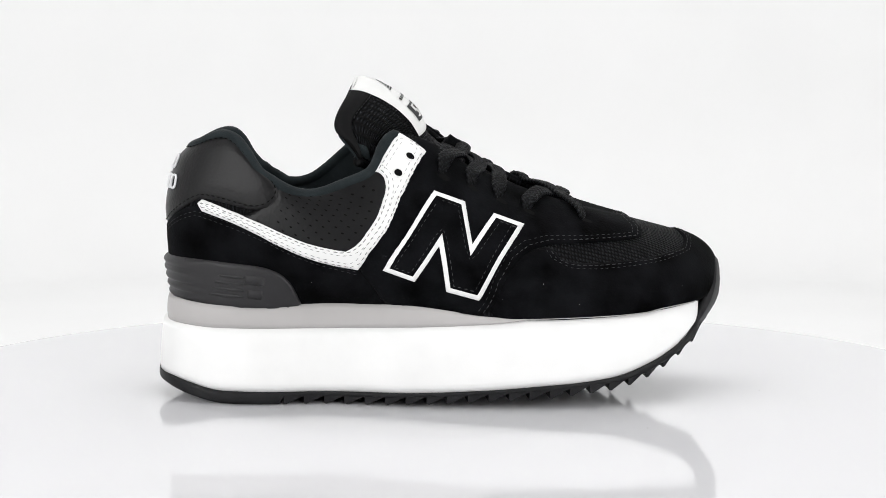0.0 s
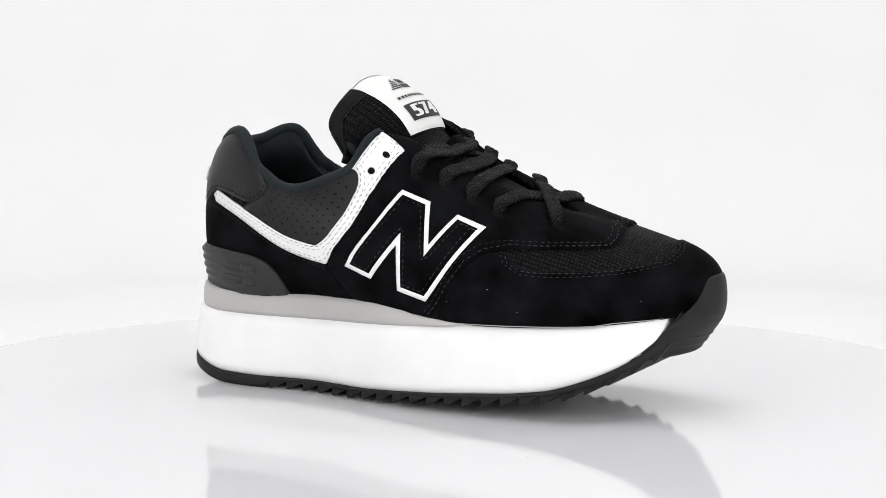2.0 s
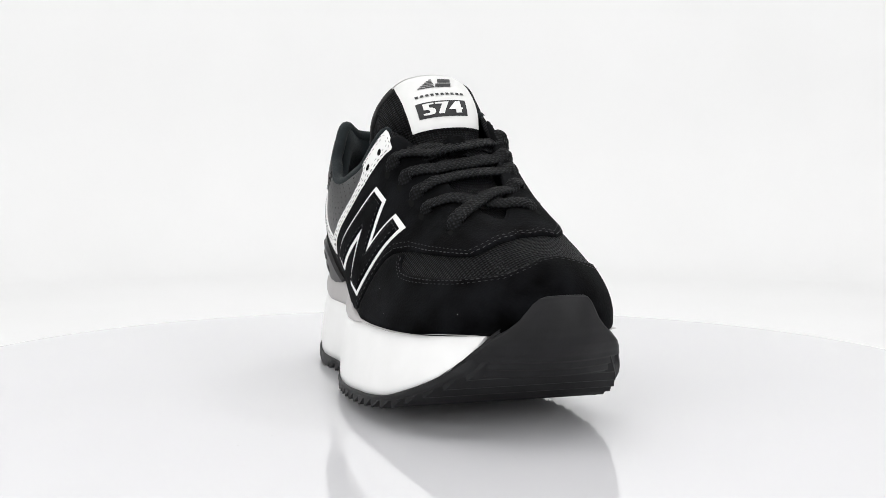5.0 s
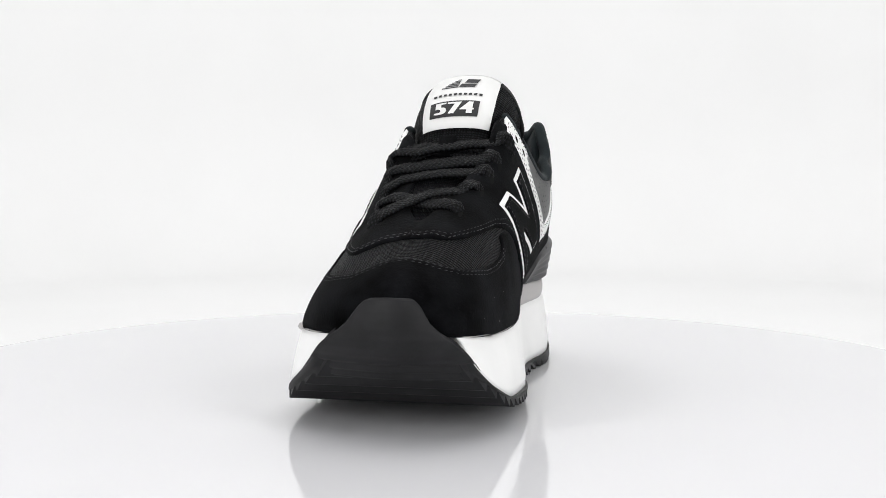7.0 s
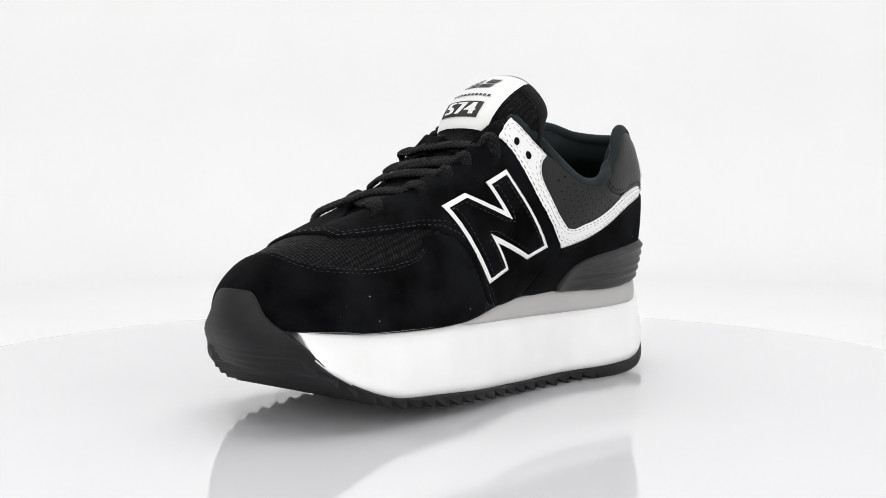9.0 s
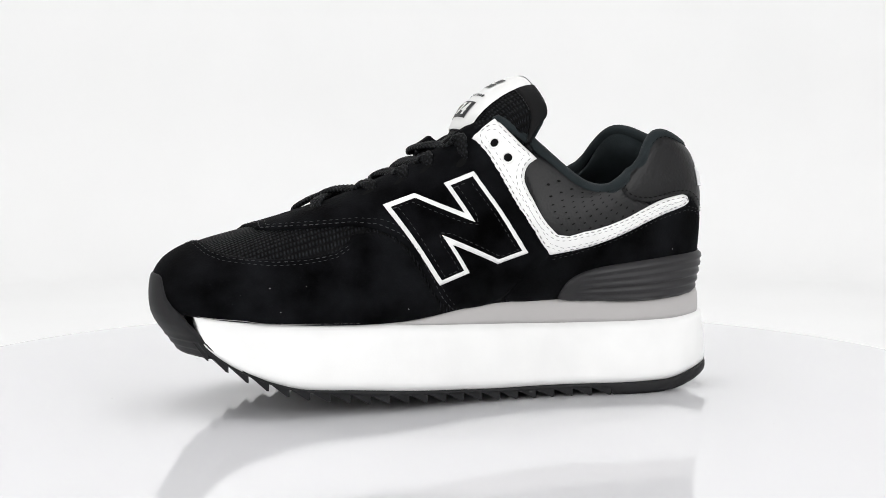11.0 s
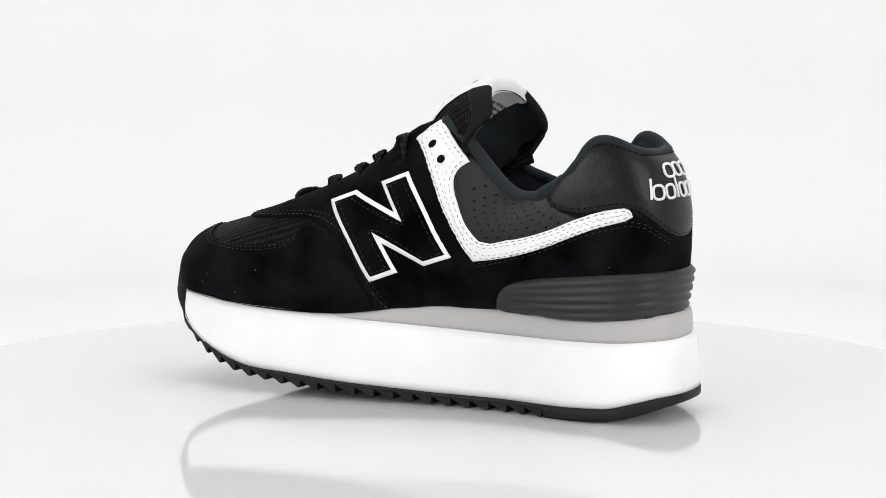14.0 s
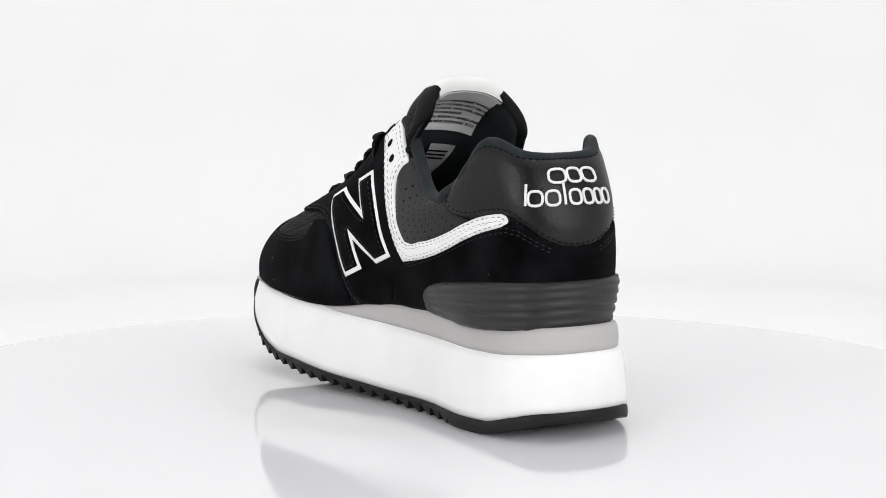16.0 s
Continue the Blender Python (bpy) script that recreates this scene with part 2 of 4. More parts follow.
# ---------- the sneaker ----------
def sole_outline(n=320):
    q = np.linspace(0, 16, n, endpoint=False)
    return loop_at(SOLE_RING, q)[:, :2]


def sole_layer(name, low, high, grow_low, grow_high, mat, parent, label, bulge=0.0006, rows=9, cap=None, heel=0.0, nose=0.0):
    """A slab between two height curves; grow widens the outline at its lower and upper edge."""
    o = sole_outline()
    t = np.roll(o, -1, 0) - np.roll(o, 1, 0)
    nrm = np.stack([t[:, 1], -t[:, 0]], 1)
    nrm /= np.linalg.norm(nrm, axis=1, keepdims=True)
    if np.sum(nrm * (o - o.mean(0))) < 0:
        nrm = -nrm
    cols = []
    lo, hi = spline(low, o[:, 0]), spline(high, o[:, 0])
    if low is Z_LOW:
        lo = lo + low_skew(o[:, 0], o[:, 1])
    if high is Z_LOW:
        hi = hi + low_skew(o[:, 0], o[:, 1])
    if cap:
        ceiling = spline(cap, o[:, 0])
        lo, hi = np.minimum(lo, ceiling), np.minimum(hi, ceiling)
    lo = np.minimum(lo, hi - 0.0002)
    edge = 0.0008
    for k in range(rows):
        s = k / (rows - 1)
        g = grow_low * (1 - s) + grow_high * s + bulge * math.sin(math.pi * s)
        if k in (0, rows - 1):
            g -= edge * 0.6
        tip = np.clip((o[:, 0] - 0.095) / 0.045, 0, 1) ** 1.5 + 0.4 * np.clip((-0.115 - o[:, 0]) / 0.015, 0, 1)
        tip = tip + (0.9 * np.clip((o[:, 0] - 0.133) / 0.01, 0, 1) if cap else 0.0)
        xy = o + nrm * (g * (1 - 1.15 * tip) if g > 0 else np.full(len(o), g))[:, None]
        xy = xy - nrm * (heel * np.clip((-0.112 - o[:, 0]) / 0.015, 0, 1))[:, None]
        xy[:, 0] -= nose * (1 - 0.6 * s) * np.clip((o[:, 0] - 0.125) / 0.0218, 0, 1) ** 1.1
        if cap:
            xy = xy - nrm * (0.0024 * s * np.clip((o[:, 0] - 0.015) / 0.03, 0, 1))[:, None]
        z = lo + (hi - lo) * s
        cols.append(np.column_stack([xy, z]))
    v = np.stack(cols, 1)
    n = len(o)
    verts = list(v.reshape(-1, 3))
    faces = grid_faces(n, rows, wrap=True)
    # close below and above with strips across the shoe
    for k, flip in ((0, True), (rows - 1, False)):
        for i in range(n // 2):
            a, b = i, (i + 1)
            c, d = (n - i) % n, n - i - 1
            idx = [a * rows + k, b * rows + k, (d % n) * rows + k, c * rows + k]
            idx = list(dict.fromkeys(idx))
            if len(idx) > 2:
                faces.append(tuple(idx[::-1] if flip else idx))
    return mesh_object(name, verts, faces, mat, parent, label)


AQ, AV = 0.042, 0.09        # metres per unit of q and v, for laying out panels


def chaikin(pts, times):
    p = np.asarray(pts, float)
    for _ in range(times):
        n = np.roll(p, -1, 0)
        p = np.stack([0.75 * p + 0.25 * n, 0.25 * p + 0.75 * n], 1).reshape(-1, 2)
    return p


def dense(pts, step, closed=True):
    """Points of a flat outline, evenly about step apart, corners kept."""
    p = np.asarray(pts, float)
    out = []
    n = len(p)
    for i in range(n if closed else n - 1):
        a, b = p[i], p[(i + 1) % n]
        k = max(1, int(np.linalg.norm(b - a) / step))
        out += [a + (b - a) * j / k for j in range(k)]
    if not closed:
        out.append(p[-1])
    return np.array(out)


def flat(outline):
    return np.asarray(outline, float) * (AQ, AV)


def inside(pts, poly):
    x, y = pts[:, 0], pts[:, 1]
    hit = np.zeros(len(pts), bool)
    n = len(poly)
    for i in range(n):
        (x0, y0), (x1, y1) = poly[i], poly[(i + 1) % n]
        if y0 != y1:
            hit ^= ((y0 > y) != (y1 > y)) & (x < (x1 - x0) * (y - y0) / (y1 - y0) + x0)
    return hit


def edge_distance(pts, edge):
    out = np.empty(len(pts))
    for i in range(0, len(pts), 2000):
        d = pts[i:i + 2000, None, :] - edge[None]
        out[i:i + 2000] = np.sqrt((d ** 2).sum(-1).min(1))
    return out


def inset(outline, d):
    """A flat closed outline drawn in by d."""
    p = np.asarray(outline, float)
    a, b = p - np.roll(p, 1, 0), np.roll(p, -1, 0) - p
    a /= np.linalg.norm(a, axis=1, keepdims=True) + 1e-12
    b /= np.linalg.norm(b, axis=1, keepdims=True) + 1e-12
    area = np.sum(p[:, 0] * np.roll(p[:, 1], -1) - np.roll(p[:, 0], -1) * p[:, 1])
    s = 1 if area > 0 else -1
    na, nb = s * np.stack([-a[:, 1], a[:, 0]], 1), s * np.stack([-b[:, 1], b[:, 0]], 1)
    m = (na + nb) / np.maximum(1 + (na * nb).sum(1, keepdims=True), 0.35)
    return p + m * d


def triangulate(edge, cell):
    """Triangles that fill a flat outline, with even points inside."""
    lo, hi = edge.min(0), edge.max(0)
    gx, gy = np.meshgrid(np.arange(lo[0] + cell / 2, hi[0], cell), np.arange(lo[1] + cell / 2, hi[1], cell))
    g = np.stack([gx.ravel(), gy.ravel()], 1)
    g[:, 0] += np.where((np.round((g[:, 1] - lo[1]) / cell) % 2) > 0.5, cell * 0.4, 0)
    g = g[inside(g, edge)]
    if len(g):
        g = g[edge_distance(g, edge) > cell * 0.55]
    n = len(edge)
    pts = np.concatenate([edge, g]) if len(g) else edge
    v, _, f, *_ = delaunay_2d_cdt([Vector((float(x) * 100, float(y) * 100)) for x, y in pts],
                                  [(i, (i + 1) % n) for i in range(n)], [], 1, 1e-6)
    return np.array([(p.x, p.y) for p in v]) / 100, [tuple(t) for t in f]


def skin(uv, h):
    q, v = uv[:, 0] / AQ, uv[:, 1] / AV
    return body(q, v) + body_normal(q, v) * np.asarray(h)[:, None]


def patch(name, outline, thick, mat, parent, label="", base=0.0, rounds=2, cell=0.0018, rim=0.0011, pad=0.0, relief=None):
    """A panel of the upper: a flat outline in (q, v), laid on the body, with thickness and rolled edges."""
    edge = dense(chaikin(flat(outline), rounds), 0.0011)
    p, faces = triangulate(edge, cell)
    d = edge_distance(p, edge)
    t = np.clip(d / rim, 0, 1)
    h = base + thick * (0.45 + 0.55 * np.sqrt(np.maximum(1 - (1 - t) ** 2, 0)))
    h = h + pad * np.clip(d / 0.009, 0, 1) ** 0.7
    if relief is not None:
        h = h + relief(p[:, 0] / AQ, p[:, 1] / AV, d)
    xyz = skin(p, h)
    count = {}
    for f in faces:
        for k in range(3):
            e = (f[k], f[(k + 1) % 3])
            count[tuple(sorted(e))] = (e, count.get(tuple(sorted(e)), (e, 0))[1] + 1)
    verts, low = list(xyz), {}
    below = skin(p, np.full(len(p), base - 0.0012))
    walls = []
    for e, n in count.values():
        if n == 1:
            for i in e:
                if i not in low:
                    low[i] = len(verts)
                    verts.append(below[i])
            walls.append((e[1], e[0], low[e[0]], low[e[1]]))
    uv = np.concatenate([p, p[list(low)]]) / 0.0015
    # outward side first
    a, b, c = (np.array([xyz[f[k]] for f in faces]) for k in range(3))
    mid = np.array([p[list(f)].mean(0) for f in faces])
    if np.sum(np.cross(b - a, c - a) * body_normal(mid[:, 0] / AQ, mid[:, 1] / AV)) < 0:
        faces, walls = [f[::-1] for f in faces], [w[::-1] for w in walls]
    return mesh_object(name, verts, list(faces) + walls, mat, parent, label, uv=uv)


def stitches(path, h, mat, parent, length=0.0019, gap=0.0011, width=0.00030, closed=True, label="", kind_of=None):
    """A row of short raised threads along a flat line on the body."""
    p = dense(path, 0.0004, closed)
    xyz = skin(p, np.full(len(p), h))
    nrm = body_normal(p[:, 0] / AQ, p[:, 1] / AV)
    s = np.concatenate([[0], np.cumsum(np.linalg.norm(np.diff(xyz, axis=0), axis=1))])
    verts, faces = [], []
    at = gap
    while at + length < s[-1]:
        jig = random.uniform(-0.00015, 0.00015)
        ends = []
        for u in (at + jig, at + length * 0.5, at + length + jig):
            ends.append((np.array([np.interp(u, s, xyz[:, k]) for k in range(3)]), np.array([np.interp(u, s, nrm[:, k]) for k in range(3)])))
        t = ends[2][0] - ends[0][0]
        t /= np.linalg.norm(t) + 1e-12
        k0 = len(verts)
        for j, (c, n) in enumerate(ends):
            side = np.cross(t, n)
            side /= np.linalg.norm(side) + 1e-12
            lift, w = ((0.00002, 0.6), (0.00030, 1.0), (0.00002, 0.6))[j]
            verts += [c + side * width * w - n * 0.0002, c + n * lift, c - side * width * w - n * 0.0002]
        for j in (0, 3):
            faces += [(k0 + j, k0 + j + 1, k0 + j + 4, k0 + j + 3), (k0 + j + 1, k0 + j + 2, k0 + j + 5, k0 + j + 4)]
        at += length + gap
    ob = mesh_object("stitching", verts, faces, mat, parent, label)
    ob["kind"] = "stuff"
    return ob


def tube(points, radius, sides=10, closed=False, flat_to=None, wide=1.0):
    """Verts and faces of a round cord through 3D points; radius may vary."""
    p = np.asarray(points, float)
    n = len(p)
    r = np.broadcast_to(np.asarray(radius, float), (n,))
    t = np.gradient(p, axis=0)
    if closed:
        t = np.roll(p, -1, 0) - np.roll(p, 1, 0)
    t /= np.linalg.norm(t, axis=1, keepdims=True) + 1e-12
    up = np.tile([0.0, 0.0, 1.0], (n, 1)) if flat_to is None else np.asarray(flat_to, float)
    side = np.cross(t, up)
    side /= np.linalg.norm(side, axis=1, keepdims=True) + 1e-12
    up = np.cross(side, t)
    a = np.linspace(0, 2 * np.pi, sides, endpoint=False)
    v = p[:, None] + r[:, None, None] * (wide * np.cos(a)[None, :, None] * side[:, None] + np.sin(a)[None, :, None] * up[:, None])
    faces = []
    for i in range(n if closed else n - 1):
        k = (i + 1) % n
        for j in range(sides):
            faces.append((i * sides + j, i * sides + (j + 1) % sides, k * sides + (j + 1) % sides, k * sides + j))
    if not closed:
        faces += [tuple(range(sides))[::-1], tuple((n - 1) * sides + j for j in range(sides))]
    return v.reshape(-1, 3), faces


# ----- panel outlines in (q, v) -----
SADDLE_LAT = [(5.01, 1.000), (5.188, 0.890), (4.88, 0.803), (4.32, 0.676), (3.69, 0.445), (3.426, 0.285), (3.15, 0.319), (2.43, 0.422), (1.81, 0.478),
              (1.44, 0.520), (1.36, 0.564), (1.45, 0.586), (1.99, 0.520), (2.62, 0.503), (3.13, 0.453), (3.37, 0.425), (3.55, 0.477), (3.80, 0.586),
              (4.25, 0.740), (4.42, 0.788), (4.51, 0.840), (4.52, 0.885), (4.49, 0.905), (4.70, 0.935)]
SADDLE_MED = [(10.811, 0.907), (11.00, 1.000), (11.27, 0.957), (11.51, 0.948), (11.49, 0.892), (11.53, 0.839), (11.62, 0.802), (11.87, 0.744), (12.29, 0.611),
              (12.51, 0.537), (12.68, 0.523), (12.94, 0.556), (13.73, 0.542), (14.57, 0.596), (14.68, 0.588), (14.72, 0.552), (14.55, 0.518), (13.76, 0.455),
              (13.03, 0.425), (12.563, 0.380), (12.04, 0.617), (11.40, 0.762)]
PERF_LAT = [(2.75, 0.78), (2.95, 0.92), (3.2, 1.0), (3.72, 1.0), (4.08, 0.985), (4.30, 0.935), (4.52, 0.915), (4.60, 0.836), (4.45, 0.772), (3.75, 0.514), (3.40, 0.400),
            (3.01, 0.430), (2.46, 0.465), (2.0, 0.49), (2.30, 0.572), (2.55, 0.676)]
PERF_MED = [(13.25, 0.80), (13.05, 0.92), (12.85, 1.0), (12.38, 1.0), (11.89, 1.0), (11.50, 0.985), (11.42, 0.929), (11.46, 0.860), (11.62, 0.810), (12.30, 0.580),
            (12.55, 0.495), (12.99, 0.515), (13.80, 0.495), (13.95, 0.55), (13.65, 0.621), (13.43, 0.709)]
HEEL_LEATHER = [(-3.05, 1.0), (-2.90, 0.86), (-2.67, 0.727), (-2.43, 0.632), (-2.11, 0.569), (-1.76, 0.578), (-1.41, 0.600), (-1.20, 0.590), (-0.95, 0.540),
                (-0.60, 0.450), (-0.29, 0.410), (0.03, 0.410), (0.38, 0.430), (0.66, 0.475), (1.04, 0.545), (1.30, 0.585), (1.46, 0.594), (1.84, 0.565),
                (2.18, 0.557), (2.44, 0.601), (2.70, 0.720), (2.95, 0.880), (3.02, 1.0), (2.5, 1.0), (2.0, 1.0), (1.5, 1.0), (1.0, 1.0), (0.5, 1.0), (0.0, 1.0),
                (-0.5, 1.0), (-1.0, 1.0), (-1.5, 1.0), (-2.0, 1.0), (-2.5, 1.0)]
HEEL_SUEDE = [(-3.80, 0.0), (-3.72, 0.139), (-3.64, 0.256), (-3.40, 0.400), (-2.96, 0.465), (-2.24, 0.50), (-1.32, 0.565), (-1.07, 0.552), (-0.71, 0.483), (-0.45, 0.44),
              (-0.2, 0.425), (0.1, 0.425), (0.38, 0.445), (0.66, 0.485), (1.04, 0.536), (1.32, 0.560), (1.82, 0.51), (2.44, 0.46), (3.16, 0.355), (3.45, 0.300),
              (3.51, 0.184), (3.57, 0.071), (3.65, 0.0), (3.0, 0.0), (2.0, 0.0), (1.0, 0.0), (0.0, 0.0), (-1.0, 0.0), (-2.0, 0.0), (-3.0, 0.0)]
SIDE_SUEDE = [(4.66, -0.001), (4.99, 0.214), (5.29, 0.345), (5.57, 0.422), (5.88, 0.471), (6.24, 0.486), (6.95, 0.535), (7.17, 0.606), (7.48, 0.733),
              (7.94, 0.844), (8.47, 0.767), (8.76, 0.669), (9.52, 0.618), (9.90, 0.598), (10.21, 0.558), (10.56, 0.480), (10.84, 0.397), (11.22, 0.231),
              (11.61, 0.003), (12.20, 0.000), (12.36, 0.191), (12.65, 0.367), (12.20, 0.640), (11.50, 0.780), (10.82, 1.000), (10.30, 1.000), (9.80, 1.000),
              (9.20, 1.000), (8.60, 1.000), (8.00, 1.000), (7.40, 1.000), (6.80, 1.000), (6.20, 1.000), (5.70, 1.000), (5.18, 1.000), (4.80, 0.808),
              (4.20, 0.683), (3.60, 0.446), (3.42, 0.283), (3.53, 0.162), (3.62, 0.000), (4.10, 0.000)]
TOE_SUEDE = [(4.64, -0.004), (4.96, 0.213), (5.25, 0.335), (5.53, 0.414), (5.78, 0.448), (5.79, 0.423), (5.77, 0.385), (5.84, 0.357), (6.08, 0.352),
             (6.38, 0.358), (6.72, 0.372), (7.07, 0.400), (7.32, 0.419), (7.60, 0.498), (7.83, 0.580), (8.13, 0.600), (8.40, 0.550), (8.66, 0.485),
             (8.92, 0.443), (9.48, 0.415), (9.75, 0.421), (9.99, 0.443), (10.06, 0.490), (9.98, 0.549), (10.25, 0.537), (10.57, 0.469), (10.82, 0.389),
             (11.19, 0.232), (11.58, 0.007), (11.00, 0.000), (10.00, 0.000), (9.00, 0.000), (8.00, 0.000), (7.00, 0.000), (6.00, 0.000), (5.30, 0.000)]
COUNTER = [(-3.13, 0.0), (-3.12, 0.080), (-3.08, 0.169), (-2.93, 0.229), (-2.67, 0.255), (-2.15, 0.250), (-1.30, 0.252), (-0.38, 0.240), (0.44, 0.243), (1.07, 0.254), (1.39, 0.255),
           (1.99, 0.255), (2.30, 0.255), (2.51, 0.227), (2.62, 0.160), (2.67, 0.062), (2.70, 0.0), (2.0, 0.0), (1.0, 0.0), (0.0, 0.0), (-1.0, 0.0), (-2.0, 0.0)]
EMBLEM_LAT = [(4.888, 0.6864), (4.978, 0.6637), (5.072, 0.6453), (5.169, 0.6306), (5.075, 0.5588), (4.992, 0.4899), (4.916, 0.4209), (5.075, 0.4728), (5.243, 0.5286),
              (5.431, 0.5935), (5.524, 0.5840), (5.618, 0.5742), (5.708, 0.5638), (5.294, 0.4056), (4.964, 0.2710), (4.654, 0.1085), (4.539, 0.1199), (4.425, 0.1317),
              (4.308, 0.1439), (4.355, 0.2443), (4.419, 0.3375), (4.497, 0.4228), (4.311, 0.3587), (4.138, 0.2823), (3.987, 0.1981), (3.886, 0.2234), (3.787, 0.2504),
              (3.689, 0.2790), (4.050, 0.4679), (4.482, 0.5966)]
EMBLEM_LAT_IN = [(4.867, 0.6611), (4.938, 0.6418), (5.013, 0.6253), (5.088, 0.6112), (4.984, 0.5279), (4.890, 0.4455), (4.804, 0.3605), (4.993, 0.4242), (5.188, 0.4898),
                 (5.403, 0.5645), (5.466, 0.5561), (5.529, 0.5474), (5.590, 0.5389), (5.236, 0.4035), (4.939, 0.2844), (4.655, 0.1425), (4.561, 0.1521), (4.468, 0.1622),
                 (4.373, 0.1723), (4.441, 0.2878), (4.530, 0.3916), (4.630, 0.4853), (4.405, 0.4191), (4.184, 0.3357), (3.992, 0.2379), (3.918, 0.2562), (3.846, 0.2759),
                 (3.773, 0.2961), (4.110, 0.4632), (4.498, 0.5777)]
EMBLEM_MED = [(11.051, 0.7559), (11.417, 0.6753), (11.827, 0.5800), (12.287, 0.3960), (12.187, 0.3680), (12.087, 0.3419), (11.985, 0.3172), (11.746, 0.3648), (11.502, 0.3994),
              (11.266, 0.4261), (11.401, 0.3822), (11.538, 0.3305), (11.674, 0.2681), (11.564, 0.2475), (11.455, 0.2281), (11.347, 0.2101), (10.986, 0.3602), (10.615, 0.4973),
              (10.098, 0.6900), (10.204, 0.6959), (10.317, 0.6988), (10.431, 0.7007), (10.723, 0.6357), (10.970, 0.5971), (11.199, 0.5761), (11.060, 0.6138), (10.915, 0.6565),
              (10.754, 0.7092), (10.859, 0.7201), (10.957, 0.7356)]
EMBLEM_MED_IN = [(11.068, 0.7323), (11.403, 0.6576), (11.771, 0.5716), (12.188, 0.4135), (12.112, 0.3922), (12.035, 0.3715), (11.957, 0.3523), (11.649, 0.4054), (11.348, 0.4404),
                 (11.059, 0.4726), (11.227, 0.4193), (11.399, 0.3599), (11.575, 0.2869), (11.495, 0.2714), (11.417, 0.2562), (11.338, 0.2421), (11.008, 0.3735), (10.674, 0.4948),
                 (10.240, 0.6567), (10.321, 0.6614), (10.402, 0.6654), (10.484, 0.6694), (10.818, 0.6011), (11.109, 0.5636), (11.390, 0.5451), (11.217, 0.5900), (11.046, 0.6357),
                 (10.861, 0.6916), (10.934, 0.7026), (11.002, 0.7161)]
LACE_LAT = [(5.135, 0.761), (5.43, 0.733), (5.70, 0.705), (5.955, 0.676), (6.59, 0.675)]
LACE_MED = [(10.86, 0.805), (10.37, 0.845), (10.06, 0.845), (9.71, 0.836), (9.09, 0.819)]


def build_base(shoe):
    nq, nv = 224, 40
    Q, V = np.meshgrid(np.linspace(0, 16, nq, endpoint=False), np.linspace(0, 1, nv), indexing="ij")
    V = V * collar_line(Q)
    p = body(Q, V)
    uv = np.stack([p[..., 1].ravel() / 0.0015, p[..., 0].ravel() / 0.0017], 1)
    ob = mesh_object("upper", p.reshape(-1, 3), grid_faces(nq, nv, wrap=True), M_MESH, shoe, "black woven mesh fabric shell", uv=uv)
    mod = ob.modifiers.new("thickness", "SOLIDIFY")
    mod.thickness, mod.offset = 0.0025, -1
    return ob


def build_outsole(shoe):
    low = [(x, z + (0.0 if x < -0.0774 else 0.0034)) for x, z in Z_OUT if x < -0.0775 or x > -0.06]
    low = sorted(low + [(-0.0775, 0.0001), (-0.0765, 0.0035)])
    sole = sole_layer("outsole", low, Z_LOW, 0.0056, 0.0054, M_RUBBER, shoe, "dark rubber outsole with serrated tread", bulge=0.0, rows=5, heel=0.0006, nose=0.0105)
    o = sole_outline(800)
    lat, med = o[:401], o[400:][::-1]
    x, k = -0.0762, 0
    while x < 0.1245:
        slope = float(spline(Z_OUT, x + 0.003) - spline(Z_OUT, x - 0.003)) / 0.006
        dx = 0.0097 / math.sqrt(1 + slope * slope)
        rows = []
        for xx, deep in ((x, 0.0), (x + dx * 0.12, -0.0002), (x + dx * 0.9, 0.0034), (x + dx * 0.98, 0.0036)):
            y0 = float(np.interp(xx, lat[:, 0], lat[:, 1])) - 0.0054 * (1 - 1.9 * min(1, max(0, (xx - 0.095) / 0.045)) ** 1.5)
            y1 = float(np.interp(xx, med[:, 0], med[:, 1])) + 0.0054 * (1 - 1.9 * min(1, max(0, (xx - 0.095) / 0.045)) ** 1.5)
            z = float(spline(Z_OUT, xx))
            zb = max(z + deep, 0.0001)
            rows.append([(xx, y0, zb), (xx, y1, zb), (xx, y1, z + 0.0045), (xx, y0, z + 0.0045)])
        v = [p for r in rows for p in r]
        f = [(0, 1, 2, 3), (15, 14, 13, 12)]
        for i in range(3):
            for j in range(4):
                a, b = i * 4 + j, i * 4 + (j + 1) % 4
                f.append((a, a + 4, b + 4, b))
        mesh_object("tread_lug", v, f, M_RUBBER, sole, smooth=False)
        x += dx
    return sole


